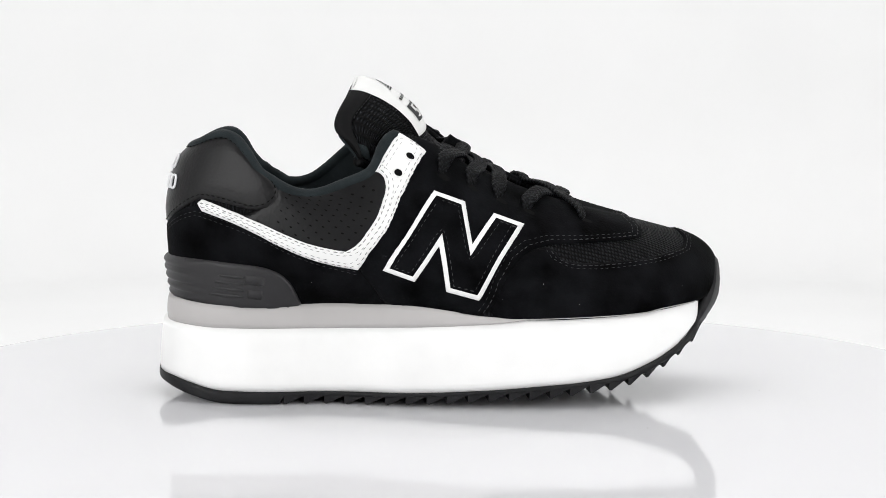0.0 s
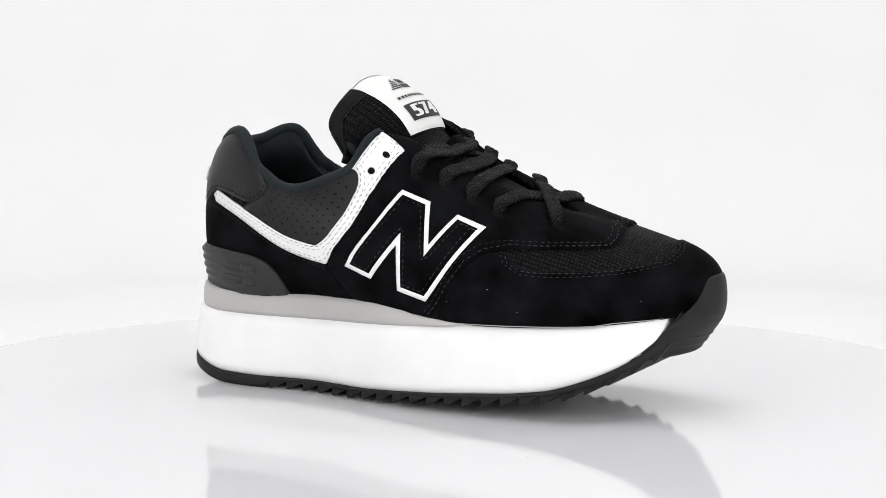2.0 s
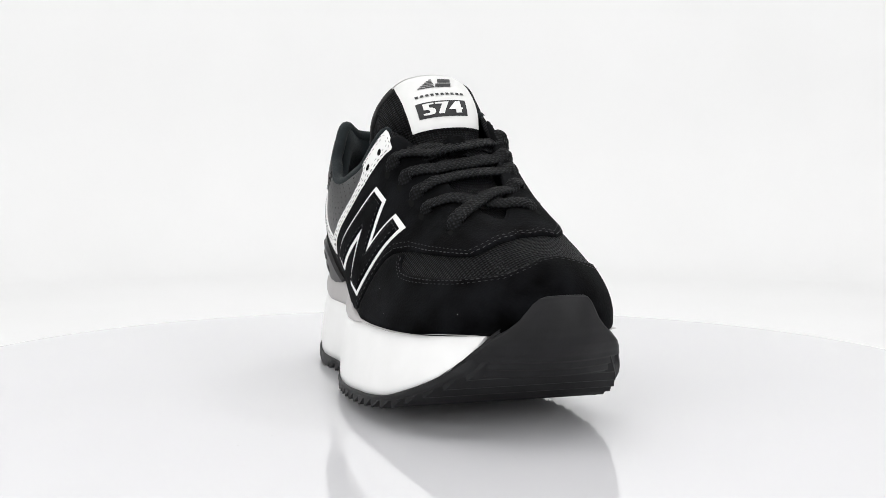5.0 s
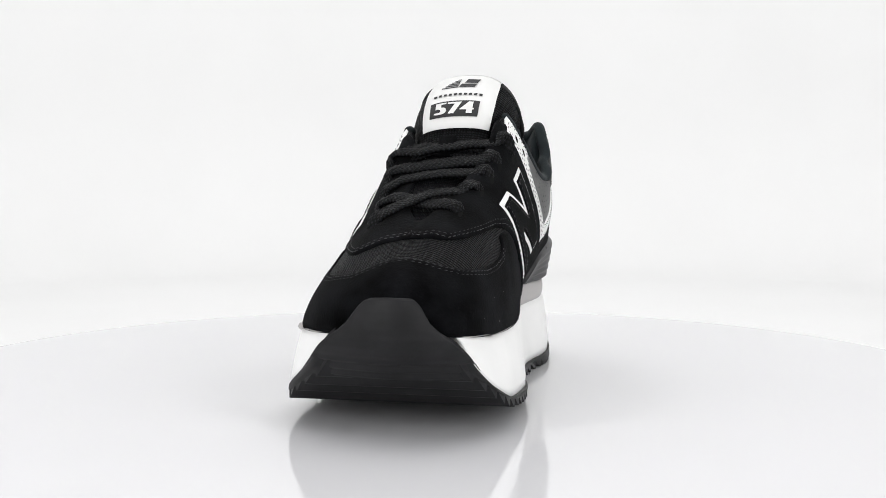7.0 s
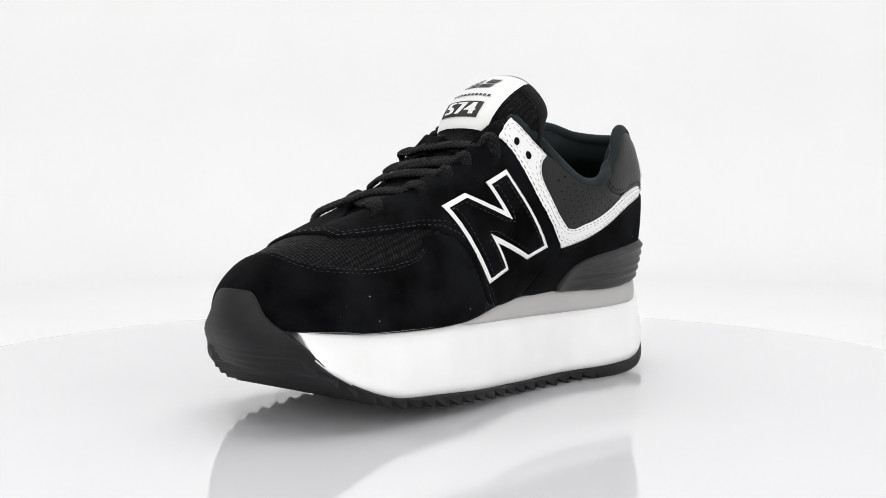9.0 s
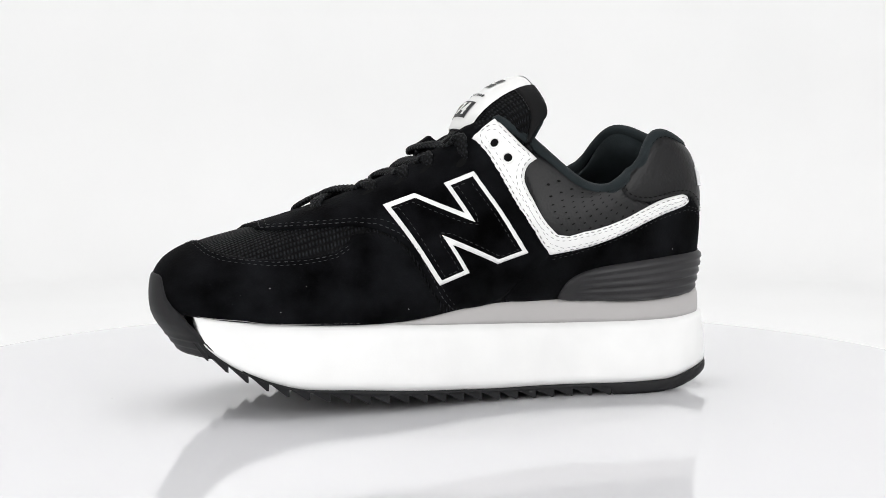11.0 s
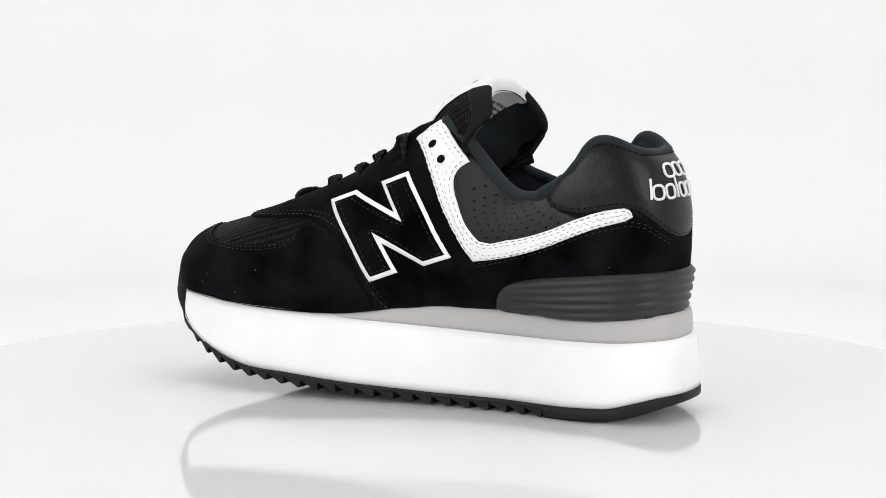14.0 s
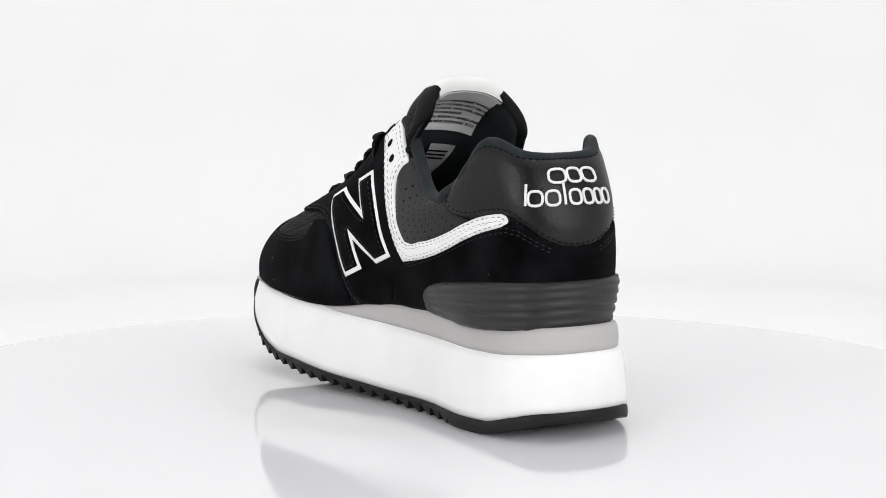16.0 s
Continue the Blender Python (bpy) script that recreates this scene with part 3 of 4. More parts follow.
def build_bumper(shoe):
    """The rubber that climbs from the outsole over the toe: narrow at its top, full width below."""
    rows, n = [], 33
    for v, q0, q1, h in ((0.222, 7.80, 8.22, 0.0006), (0.220, 7.76, 8.25, 0.0017), (0.210, 7.68, 8.31, 0.0020), (0.185, 7.60, 8.36, 0.0020), (0.120, 7.52, 8.43, 0.0021),
                         (0.075, 7.46, 8.47, 0.0022), (0.030, 7.39, 8.51, 0.0022)):
        q = np.linspace(q0, q1, n)
        rows.append(body(q, np.full(n, v)) + body_normal(q, np.full(n, v)) * h)
    fine_lat, fine_med = np.linspace(6, 8, 300), np.linspace(8, 10, 300)
    for z, out in ((0.0460, 0.0022), (0.0425, 0.0016), (0.0390, 0.0012), (0.0355, 0.0008), (0.0325, 0.0004), (0.0300, 0.0000), (0.0275, -0.0004)):
        xs = np.linspace(0.09, 0.14, 400)
        xb = float(np.interp(z, spline(Z_LOW, xs) + low_skew(xs, -0.02), xs))
        xm = float(np.interp(z, spline(Z_LOW, xs) + low_skew(xs, 0.04), xs))
        q0 = float(np.interp(xb, loop_at(SOLE_RING, fine_lat)[:, 0], fine_lat))
        q1 = float(np.interp(-xm, -loop_at(SOLE_RING, fine_med)[:, 0], fine_med))
        q = np.linspace(q0, q1, n)
        p, t = loop_at(SOLE_RING, q), loop_at(SOLE_RING, q + 0.01) - loop_at(SOLE_RING, q - 0.01)
        nrm = np.stack([t[:, 1], -t[:, 0]], 1)
        nrm /= np.linalg.norm(nrm, axis=1, keepdims=True)
        nrm *= np.sign(np.sum(nrm[n // 2] * (1, 0)))
        tip = np.clip((p[:, 0] - 0.095) / 0.045, 0, 1) ** 1.5
        p[:, :2] += nrm * (0.0054 * (1 - 1.15 * tip) + out)[:, None]
        p[:, 0] -= 0.62 * (0.0495 - z) * np.clip((p[:, 0] - xb) / (p[:, 0].max() - xb), 0, 1)
        p[:, 2] = z
        rows.append(p)
    g = np.stack(rows)
    for _ in range(2):
        g[1:-1] = 0.25 * g[:-2] + 0.5 * g[1:-1] + 0.25 * g[2:]
    # fine steps, and the lower half moulded in shallow overlapping bands
    u = np.linspace(0, len(g) - 1, 73)
    i = np.minimum(u.astype(int), len(g) - 2)
    g = g[i] + (u - i)[:, None, None] * (g[i + 1] - g[i])
    band = ((0.0385 - g[..., 2]) / 0.0034) % 1.0
    g[..., 0] += np.where(g[..., 2] < 0.0385, 0.0008 * (band - 0.5), 0.0) * np.clip((0.0385 - g[..., 2]) / 0.002, 0, 1)
    # side edges turn in towards the shoe
    inner = g.copy()
    inner[:, 0] = g[:, 0] + (-0.0022, 0.0008, 0)
    inner[:, -1] = g[:, -1] + (-0.0022, -0.0008, 0)
    full = np.concatenate([inner[:, :1], g, inner[:, -1:]], 1)
    f = grid_faces(len(g), n + 2)
    a, c, e = full.reshape(-1, 3)[list(f[len(f) // 2][:3])]
    if np.cross(c - a, e - a)[0] < 0:
        f = [k[::-1] for k in f]
    return mesh_object("toe_bumper", full.reshape(-1, 3), f, M_RUBBER, shoe, "dark rubber toe bumper")


def counter_relief(q, v, d):
    """Five raised ribs round the heel and the medial side, fading out towards the lateral end."""
    qq = np.where(q > 8, q - 16, q)
    rib = np.abs(np.sin(np.pi * (v - 0.012) / 0.046)) ** 0.6
    fade = np.clip((1.45 - qq) / 0.5, 0, 1) * np.clip((qq + 2.95) / 0.25, 0, 1)
    return 0.0017 * rib * fade * np.clip(d / 0.002, 0, 1) + 0.0008 * (1 - fade)


def perforations(outline, lean, parent):
    """Rows of small punched holes in a leather panel."""
    area = inset(chaikin(flat(outline), 2), 0.0052)
    lo, hi = area.min(0), area.max(0)
    verts, faces = [], []
    row = 0
    y = lo[1]
    while y < hi[1]:
        x = lo[0] + (row % 2) * 0.0035 + lean * (y - lo[1])
        x -= math.ceil((x - lo[0]) / 0.007) * 0.007
        while x < hi[0]:
            c = np.array([[x, y]])
            if inside(c, area)[0]:
                ring_pts = np.array([(x + 0.00068 * math.cos(a), y + 0.00068 * math.sin(a)) for a in np.linspace(0, 2 * math.pi, 8, endpoint=False)])
                k = len(verts)
                verts += list(skin(ring_pts, np.full(8, 0.00135)))
                faces.append(tuple(range(k, k + 8)))
            x += 0.007
        y += 0.0046
        row += 1
    n = body_normal(np.array([lo[0] / AQ]), np.array([0.7]))[0]
    a, b, c = (np.array(verts[faces[0][i]]) for i in (0, 1, 2))
    if np.dot(np.cross(b - a, c - a), n) < 0:
        faces = [f[::-1] for f in faces]
    ob = mesh_object("perforation", verts, faces, M_DARK, parent, smooth=False)
    ob["kind"] = "stuff"


def edge_curves(outline):
    """An outline given by three points an edge, each edge drawn as one even curve."""
    p = np.asarray(outline, float)
    out = []
    t = np.arange(8)[:, None] * 3 / 8
    for i in range(0, len(p), 3):
        a, b, c, d = p[i], p[i + 1], p[i + 2], p[(i + 3) % len(p)]
        out.append(-(t - 1) * (t - 2) * (t - 3) / 6 * a + t * (t - 2) * (t - 3) / 2 * b - t * (t - 1) * (t - 3) / 2 * c + t * (t - 1) * (t - 2) / 6 * d)
    return np.concatenate(out)


def build_panels(shoe):
    toe = patch("toe_panel", TOE_SUEDE, 0.0010, M_SUEDE, shoe, "black suede toe guard")
    side = patch("side_panel", SIDE_SUEDE, 0.0011, M_SUEDE, shoe, "black suede eyestay and quarter", base=0.0003)
    heel = patch("heel_panel", HEEL_SUEDE, 0.0011, M_SUEDE, shoe, "black suede heel foxing", base=0.0002)
    leather = patch("heel_collar", HEEL_LEATHER, 0.0009, M_LEATHER, shoe, "padded charcoal grain leather heel", pad=0.0012)
    stitches(inset(dense(chaikin(flat(HEEL_LEATHER), 2), 0.003), 0.0022), 0.0017, M_DARK, leather, length=0.0017, gap=0.0012, width=0.0003)
    for outline, sad, emb, emb_in, eyes, lean, corners in ((PERF_LAT, SADDLE_LAT, EMBLEM_LAT, EMBLEM_LAT_IN, [(4.908, 0.867), (4.660, 0.823)], 0.5, (0, 1, 5, 9, 10, 11, 15)),
                                                 (PERF_MED, SADDLE_MED, EMBLEM_MED, EMBLEM_MED_IN, [(11.113, 0.893), (11.305, 0.864)], -0.5, (0, 1, 3, 9, 10, 13, 15, 19))):
        quarter = patch("quarter", outline, 0.0009, M_LEATHER, shoe, "perforated charcoal leather quarter")
        perforations(outline, lean, quarter)
        sad = [p for k, p in enumerate(sad) for _ in range(3 if k in corners else 1)]
        saddle = patch("saddle_stripe", sad, 0.0009, M_WHITE_LEATHER, shoe, "white leather saddle with dark stitching", base=0.0009, rounds=1)
        shape = chaikin(flat(list(dict.fromkeys(sad))), 1)
        for d in (0.0013, 0.0033):
            stitches(inset(dense(shape, 0.003), d), 0.0018, M_SADDLE_THREAD, saddle, length=0.0020, gap=0.0012, width=0.00029)
        for q, v in eyes:
            u = np.array([(q * AQ + 0.0022 * math.cos(a), v * AV + 0.0022 * math.sin(a)) for a in np.linspace(0, 2 * math.pi, 20, endpoint=False)])
            vv, ff = tube(skin(u, np.full(20, 0.0017)), 0.00045, 6, closed=True)
            eyelet = mesh_object("eyelet", vv, ff, M_WHITE_LEATHER, saddle)
            w = np.array([(q * AQ + 0.0017 * math.cos(a), v * AV + 0.0017 * math.sin(a)) for a in np.linspace(0, 2 * math.pi, 16, endpoint=False)])
            mesh_object("hole", skin(w, np.full(16, 0.0019)), [tuple(range(16))], M_DARK, eyelet, smooth=False)
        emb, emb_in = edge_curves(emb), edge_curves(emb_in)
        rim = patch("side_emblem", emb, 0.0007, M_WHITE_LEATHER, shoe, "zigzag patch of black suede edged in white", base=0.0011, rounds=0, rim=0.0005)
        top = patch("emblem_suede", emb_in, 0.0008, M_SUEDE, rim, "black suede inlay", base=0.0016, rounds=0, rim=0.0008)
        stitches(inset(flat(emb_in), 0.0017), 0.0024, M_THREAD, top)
    counter = patch("heel_counter", COUNTER, 0.0012, M_TPU, shoe, "ribbed dark grey moulded heel counter", base=0.0012, cell=0.0011, relief=counter_relief)
    # plain raised mark on the lateral end of the counter: stripes and two blocks
    for k in range(4):
        v0 = 0.066 + 0.037 * k
        patch("raised_mark", [(1.42 + 0.07 * k, v0), (1.95 + 0.02 * k, v0), (1.97 + 0.02 * k, v0 + 0.019), (1.46 + 0.07 * k, v0 + 0.019)], 0.0010, M_TPU, counter, base=0.0030, rounds=1, rim=0.0005)
    for v0, v1, q1 in ((0.062, 0.125, 2.22), (0.143, 0.205, 2.28)):
        patch("raised_mark", [(2.0, v0), (q1, v0), (q1 + 0.03, v1), (2.02, v1)], 0.0011, M_TPU, counter, base=0.0026, rounds=0, rim=0.0005)
    # lint on the suede
    verts, faces = [], []
    for _ in range(26):
        q, v = random.choice((random.uniform(4.3, 7.2), random.uniform(8.8, 11.4), random.uniform(0.2, 3.2), random.uniform(12.8, 15.8))), random.uniform(0.05, 0.33)
        c = np.array([(q * AQ, v * AV)])
        a = random.uniform(0, 6.3)
        d1, d2 = np.array((math.cos(a), math.sin(a))) * random.uniform(0.0001, 0.0003), np.array((-math.sin(a), math.cos(a))) * 0.00009
        base_i = len(verts)
        verts += list(skin(np.concatenate([c - d1 - d2, c + d1 - d2, c + d1 + d2, c - d1 + d2]), np.full(4, 0.00165)))
        faces.append((base_i, base_i + 1, base_i + 2, base_i + 3))
    lint = mesh_object("lint", verts, faces, M_WHITE_THREAD, shoe, "pale lint specks on the suede", smooth=False)
    lint["kind"] = "stuff"
    # seams of the suede, double rows
    for line, side_of, h in ((TOE_SUEDE[5:23], toe, 0.0010), (SIDE_SUEDE[0:19], side, 0.0014)):
        path = dense(flat(line), 0.003, False)
        for d in (0.0016, 0.0036):
            off = inset(np.concatenate([path, path[::-1] + 1e-5]), 0)[:len(path)]
            t = np.gradient(path, axis=0)
            nrm = np.stack([-t[:, 1], t[:, 0]], 1)
            nrm /= np.linalg.norm(nrm, axis=1, keepdims=True)
            sign = 1 if side_of is side else -1
            stitches(off + sign * nrm * d, h, M_THREAD, side_of, closed=False)
    for line, h in ((HEEL_SUEDE[3:10], 0.0013), (HEEL_SUEDE[12:20], 0.0013)):
        path = dense(flat(line), 0.003, False)
        for d in (0.0035, 0.0055):
            stitches(path - (0, d), h, M_THREAD, heel, closed=False)
    return leather


# ----- the tongue: a curved pad over the instep; s runs up it, w across it -----
def tongue_at(s, w, lift=0.0):
    s, w = np.broadcast_arrays(np.asarray(s, float), np.asarray(w, float))
    d = 0.25 * w ** 2 + 0.75 * w ** 4
    s = s * (1 + np.where(w < 0, 0.214, 0.110) * d ** 2 - np.where(w < 0, 0.324, 0.215) * d ** 4)
    keys = (0, 0.25, 0.45, 0.6, 0.7, 0.745, 0.785, 0.845, 0.90, 0.945, 0.985, 1.0, 1.06)
    xs = (0.078, 0.048, 0.0255, 0.0060, -0.0038, -0.0064, -0.0086, -0.0143, -0.0214, -0.0284, -0.0355, -0.0388, -0.0488)
    zs = (0.0885, 0.0995, 0.1100, 0.1210, 0.1292, 0.1340, 0.1380, 0.1442, 0.1493, 0.1529, 0.1554, 0.1558, 0.1562)
    cx = lambda u: spline(list(zip(keys, xs)), u)
    cz = lambda u: spline(list(zip(keys, zs)), u)
    e = 0.10        # wide, so that the drooping sides do not fold over themselves
    tx = cx(np.minimum(s + e, 1.06)) - cx(np.maximum(s - e, 0))
    tz = cz(np.minimum(s + e, 1.06)) - cz(np.maximum(s - e, 0))
    n = np.sqrt(tx * tx + tz * tz)
    tx, tz = tx / n, tz / n
    half = spline([(0, 0.013), (0.25, 0.018), (0.5, 0.0235), (0.7, 0.0300), (0.85, 0.0328), (0.95, 0.0330), (1, 0.0310)], s)
    droop = spline([(0, 0.002), (0.3, 0.006), (0.5, 0.014), (0.7, 0.026), (0.85, 0.0305), (1, 0.0305)], s)
    aw = np.abs(w)
    inn = np.where(w < 0, 1.12, 0.97) * droop * (0.25 * aw ** 2 + 0.75 * aw ** 4) - lift
    side = 1 - 0.10 * aw ** 4
    # the edges are tucked in between the eyestays, and spread above them
    tuck = np.where(w > 0, 0.28, 0.55)
    tuck = tuck + (1 - tuck) * np.clip((s - 0.72) / 0.16, 0, 1)
    y = 0.0088 + half * side * np.sign(w) * (np.minimum(aw, 0.57) + tuck * np.maximum(aw - 0.57, 0))
    lean = (y - 0.0085) * np.clip((s - 0.4) / 0.25, 0, 1)          # the pad sits askew, its medial edge forward and up
    return np.stack([cx(s) + tz * -1 * inn + 0.05 * lean, y, cz(s) + tx * inn + 0.055 * lean], -1)


def tongue_patch(name, s0, s1, w0, w1, lift, mat, parent, label="", ns=24, nw=18, thick=0.0006):
    S, Wd = np.meshgrid(np.linspace(s0, s1, ns), np.linspace(w0, w1, nw), indexing="ij")
    L = np.full(S.shape, lift)
    L[0], L[-1], L[:, 0], L[:, -1] = lift - thick, lift - thick, lift - thick, lift - thick
    p = tongue_at(S, Wd, L)
    uv = np.stack([Wd.ravel() * 0.027 / 0.0015, S.ravel() * 0.14 / 0.0015], 1)
    return mesh_object(name, p.reshape(-1, 3), grid_faces(ns, nw), mat, parent, label, uv=uv)


def lettering(body_text, size, spacing=1.0):
    """Flat verts and faces of words in the built-in font, centred, and their width and height."""
    cu = bpy.data.curves.new("letters", "FONT")
    cu.body, cu.size, cu.align_x, cu.align_y, cu.resolution_u = body_text, size, "CENTER", "CENTER", 3
    cu.space_character = spacing
    tmp = bpy.data.objects.new("letters", cu)
    scene.collection.objects.link(tmp)
    bpy.context.view_layer.update()
    me = bpy.data.meshes.new_from_object(tmp.evaluated_get(bpy.context.evaluated_depsgraph_get()))
    v = np.array([x.co[:2] for x in me.vertices])
    f = [tuple(p.vertices) for p in me.polygons]
    bpy.data.objects.remove(tmp)
    bpy.data.meshes.remove(me)
    return v, f


def tongue_print(name, flat_pts, faces, s_mid, w_mid, lift, mat, parent, flip=1.0, label="", s_len=0.135, w_len=0.0305):
    """Lay flat print (metres, x across, y up) on the tongue."""
    w = w_mid + flip * flat_pts[:, 0] / w_len
    s = s_mid + flat_pts[:, 1] / s_len
    return mesh_object(name, tongue_at(s, w, np.full(len(s), lift)), faces, mat, parent, label, smooth=False)


def bars(rects, slant=0.0):
    """Flat quads, each (x0, x1, y0, y1)."""
    v, f = [], []
    for x0, x1, y0, y1 in rects:
        k = len(v)
        v += [(x0 + slant * y0, y0), (x1 + slant * y0, y0), (x1 + slant * y1, y1), (x0 + slant * y1, y1)]
        f.append((k, k + 1, k + 2, k + 3))
    return np.array(v), f


def build_tongue(shoe):
    ns, nw = 60, 28
    s, w = np.linspace(0, 1, ns), np.linspace(-1, 1, nw)
    S, Wd = np.meshgrid(s, w, indexing="ij")
    front = tongue_at(S, Wd, 0.0)
    uv = np.stack([Wd.ravel() * 0.030 / 0.0015, S.ravel() * 0.14 / 0.0017], 1)
    tongue = mesh_object("tongue", front.reshape(-1, 3), grid_faces(ns, nw), M_MESH, shoe, "padded black mesh tongue", uv=uv)
    thick = 0.0055 * (1 - np.abs(Wd) ** 6) * np.clip((1 - S) / 0.04, 0.05, 1) ** 0.5 + 0.001
    back = tongue_at(S, Wd, -thick)
    mesh_object("tongue_lining", back.reshape(-1, 3), [f[::-1] for f in grid_faces(ns, nw)], M_LINING, tongue, "black fabric lining")
    for sign in (-1, 1):
        # a flat band folded over the end, with a stitched line beside it
        ws = sign * np.linspace(0.57, 1.0, 40)
        low, end = tongue_at(0.952, ws, 0.0), tongue_at(1.0, ws, 0.0)
        up = end - low
        up /= np.linalg.norm(up, axis=1, keepdims=True)
        out = np.cross(np.gradient(end, axis=0), up) * -sign
        out /= np.linalg.norm(out, axis=1, keepdims=True)
        out *= np.sign(out[0, 2])
        profile = ((0.0, -0.0005), (0.0, 0.0007), (0.15, 0.0012), (0.6, 0.0013), (0.95, 0.0011), (1.12, 0.0002), (1.16, -0.0016), (1.05, -0.0032), (0.8, -0.0040))
        g = np.stack([low + (end - low) * k + out * h for k, h in profile], 1)
        f = grid_faces(40, len(profile))
        binding = mesh_object("binding", g.reshape(-1, 3), f if sign > 0 else [k[::-1] for k in f], M_BINDING, tongue, "smooth black edge binding")
        v, f = tube(tongue_at(np.linspace(0.45, 0.985, 44), sign * 1.0, -0.002), 0.0022, 10)
        mesh_object("side_seam", v, f, M_BINDING, tongue)
        sv, sf = [], []
        for k in range(9):
            w0 = sign * (0.58 + 0.030 * k)
            v, f = tube(tongue_at(0.950, np.linspace(w0, w0 + sign * 0.018, 4), 0.0005), 0.00028, 5)
            sf += [tuple(i + len(sv) for i in t) for t in f]
            sv += list(v)
        mesh_object("stitching", sv, sf, M_THREAD, binding)
    # woven label over the front and top
    lab = tongue_patch("tongue_label", 0.714, 1.0, -0.57, 0.57, 0.0012, M_LABEL, tongue, "white woven label", ns=30)
    tongue_patch("label_fold", 0.980, 1.0, -0.55, 0.55, -0.0060, M_LABEL, lab, ns=6)
    top = tongue_at(1.0, np.linspace(-0.57, 0.57, 16), 0.0012)
    bot = tongue_at(1.0, np.linspace(-0.55, 0.55, 16), -0.0058)
    mid = (top + bot) / 2 + (-0.0010, 0, 0.0004)
    mesh_object("label_roll", np.stack([top, (top + mid) / 2 + (-0.0004, 0, 0.0004), mid, (mid + bot) / 2 + (-0.0004, 0, -0.0003), bot], 1).reshape(-1, 3), grid_faces(16, 5), M_LABEL, lab)
    q, f = bars([(-0.0120, 0.0120, -0.0050, 0.0050)])
    g = dense(q, 0.002)
    p, t = triangulate(g, 0.002)
    tongue_print("number_box", p, t, 0.800, -0.04, 0.0015, M_INK, lab, label="black printed box")
    v, f = lettering("574", 0.0103, 1.18)
    v[:, 0] *= 1.08
    for dx in (-0.0009, -0.0003, 0.0003, 0.0009):
        tongue_print("number", v + (dx, 0), f, 0.800, -0.04, 0.0018 + dx * 0.05, M_LABEL, lab, label="574 in white")
    xs = np.linspace(-0.0122, 0.0122, 11)
    v, f = bars([(a + 0.0005, a + 0.0020, -0.0007, 0.0007) for a in xs[:-1]])
    tongue_print("word_bar", v, f, 0.868, -0.02, 0.0016, M_INK, lab)
    v, f = bars([(-0.0085 + 0.001 * k, -0.0005 - 0.0003 * k, -0.0030 + 0.0011 * k, -0.0023 + 0.0011 * k) for k in range(6)]
                + [(0.0, 0.0075, -0.0030, -0.0004), (0.001, 0.0072, 0.0002, 0.0034)], 0.35)
    tongue_print("printed_mark", v, f, 0.928, 0.0, 0.0016, M_INK, lab)
    # care label on the inner side
    care = tongue_patch("care_label", 0.75, 0.996, -0.53, 0.53, -0.0068, M_SATIN, tongue, "pale grey printed care label", ns=20, thick=-0.0004)
    lines = ("DO NOT MACHINE WASH", "OR DRY CLEAN OUTSIDE", "WITH COOL WATER AND", "MILD DETERGENT.", "REMOVE INSERT AND AIR", "DRY. NEVER EXPOSE TO")
    for k, line in enumerate(lines):
        v, f = lettering(line, 0.0027)
        v[:, 0] += -0.0145 - v[:, 0].min()
        v = np.concatenate([v + (d, 0) for d in (-0.00013, 0.00013)])
        f = list(f) + [tuple(i + len(v) // 2 for i in t) for t in f]
        tongue_print("care_text", v, f, 0.930 - 0.0255 * k, 0.0, -0.0072, M_INK, care, flip=-1.0)
    size = tongue_patch("size_label", 0.50, 0.70, -0.34, 0.10, -0.0074, M_LABEL, tongue, "small white size label", ns=10)
    v, f = bars([(-0.006, 0.006, 0.004 - 0.0026 * k, 0.0052 - 0.0026 * k) for k in range(3)])
    tongue_print("text_bar", v, f, 0.63, -0.08, -0.0078, M_INK, size, flip=-1.0)
    tongue_patch("lace_keeper", 0.545, 0.625, -0.22, 0.16, 0.0066, M_SUEDE, tongue, "black suede lace keeper", ns=12, nw=10, thick=0.005)
    return tongue


def build_collar(shoe):
    q = np.linspace(-5.02, 5.02, 170)
    v1 = collar_line(q)
    top, nrm = body(q, v1), body_normal(q, v1)
    c = top - nrm * 0.0012 + (0, 0, 0.0004)
    r = 0.0030 * np.clip((5.08 - np.abs(q)) / 0.12, 0.4, 1)
    v, f = tube(c, r, 12)
    rim = mesh_object("collar_rim", v, f, M_LINING, shoe, "dark teal-grey fabric collar edge")
    rows = []
    for k in range(14):
        t = k / 13
        vv = (1.0 - 0.72 * t) * v1
        off = 0.0034 + 0.0048 * math.sin(min(1.0, t * 2.2) * math.pi) + 0.001 * t
        rows.append(body(q, vv) - body_normal(q, vv) * off)
    g = np.stack(rows, 1)
    mesh_object("collar_lining", g.reshape(-1, 3), grid_faces(len(q), 14), M_LINING, shoe, "dark padded fabric lining")
    # footbed under the opening
    q = np.linspace(0, 16, 96, endpoint=False)
    ring_low = body(q, np.full_like(q, 0.16)) * (0.9, 0.82, 0) + (-0.002, 0.0012, 0.056)
    verts = list(ring_low)
    faces = [(i, (i + 1) % 96, 95 - i, (96 - i) % 96) for i in range(1, 47)]
    mesh_object("footbed", verts, faces, M_LINING, shoe, "black fabric insole")
    return rim


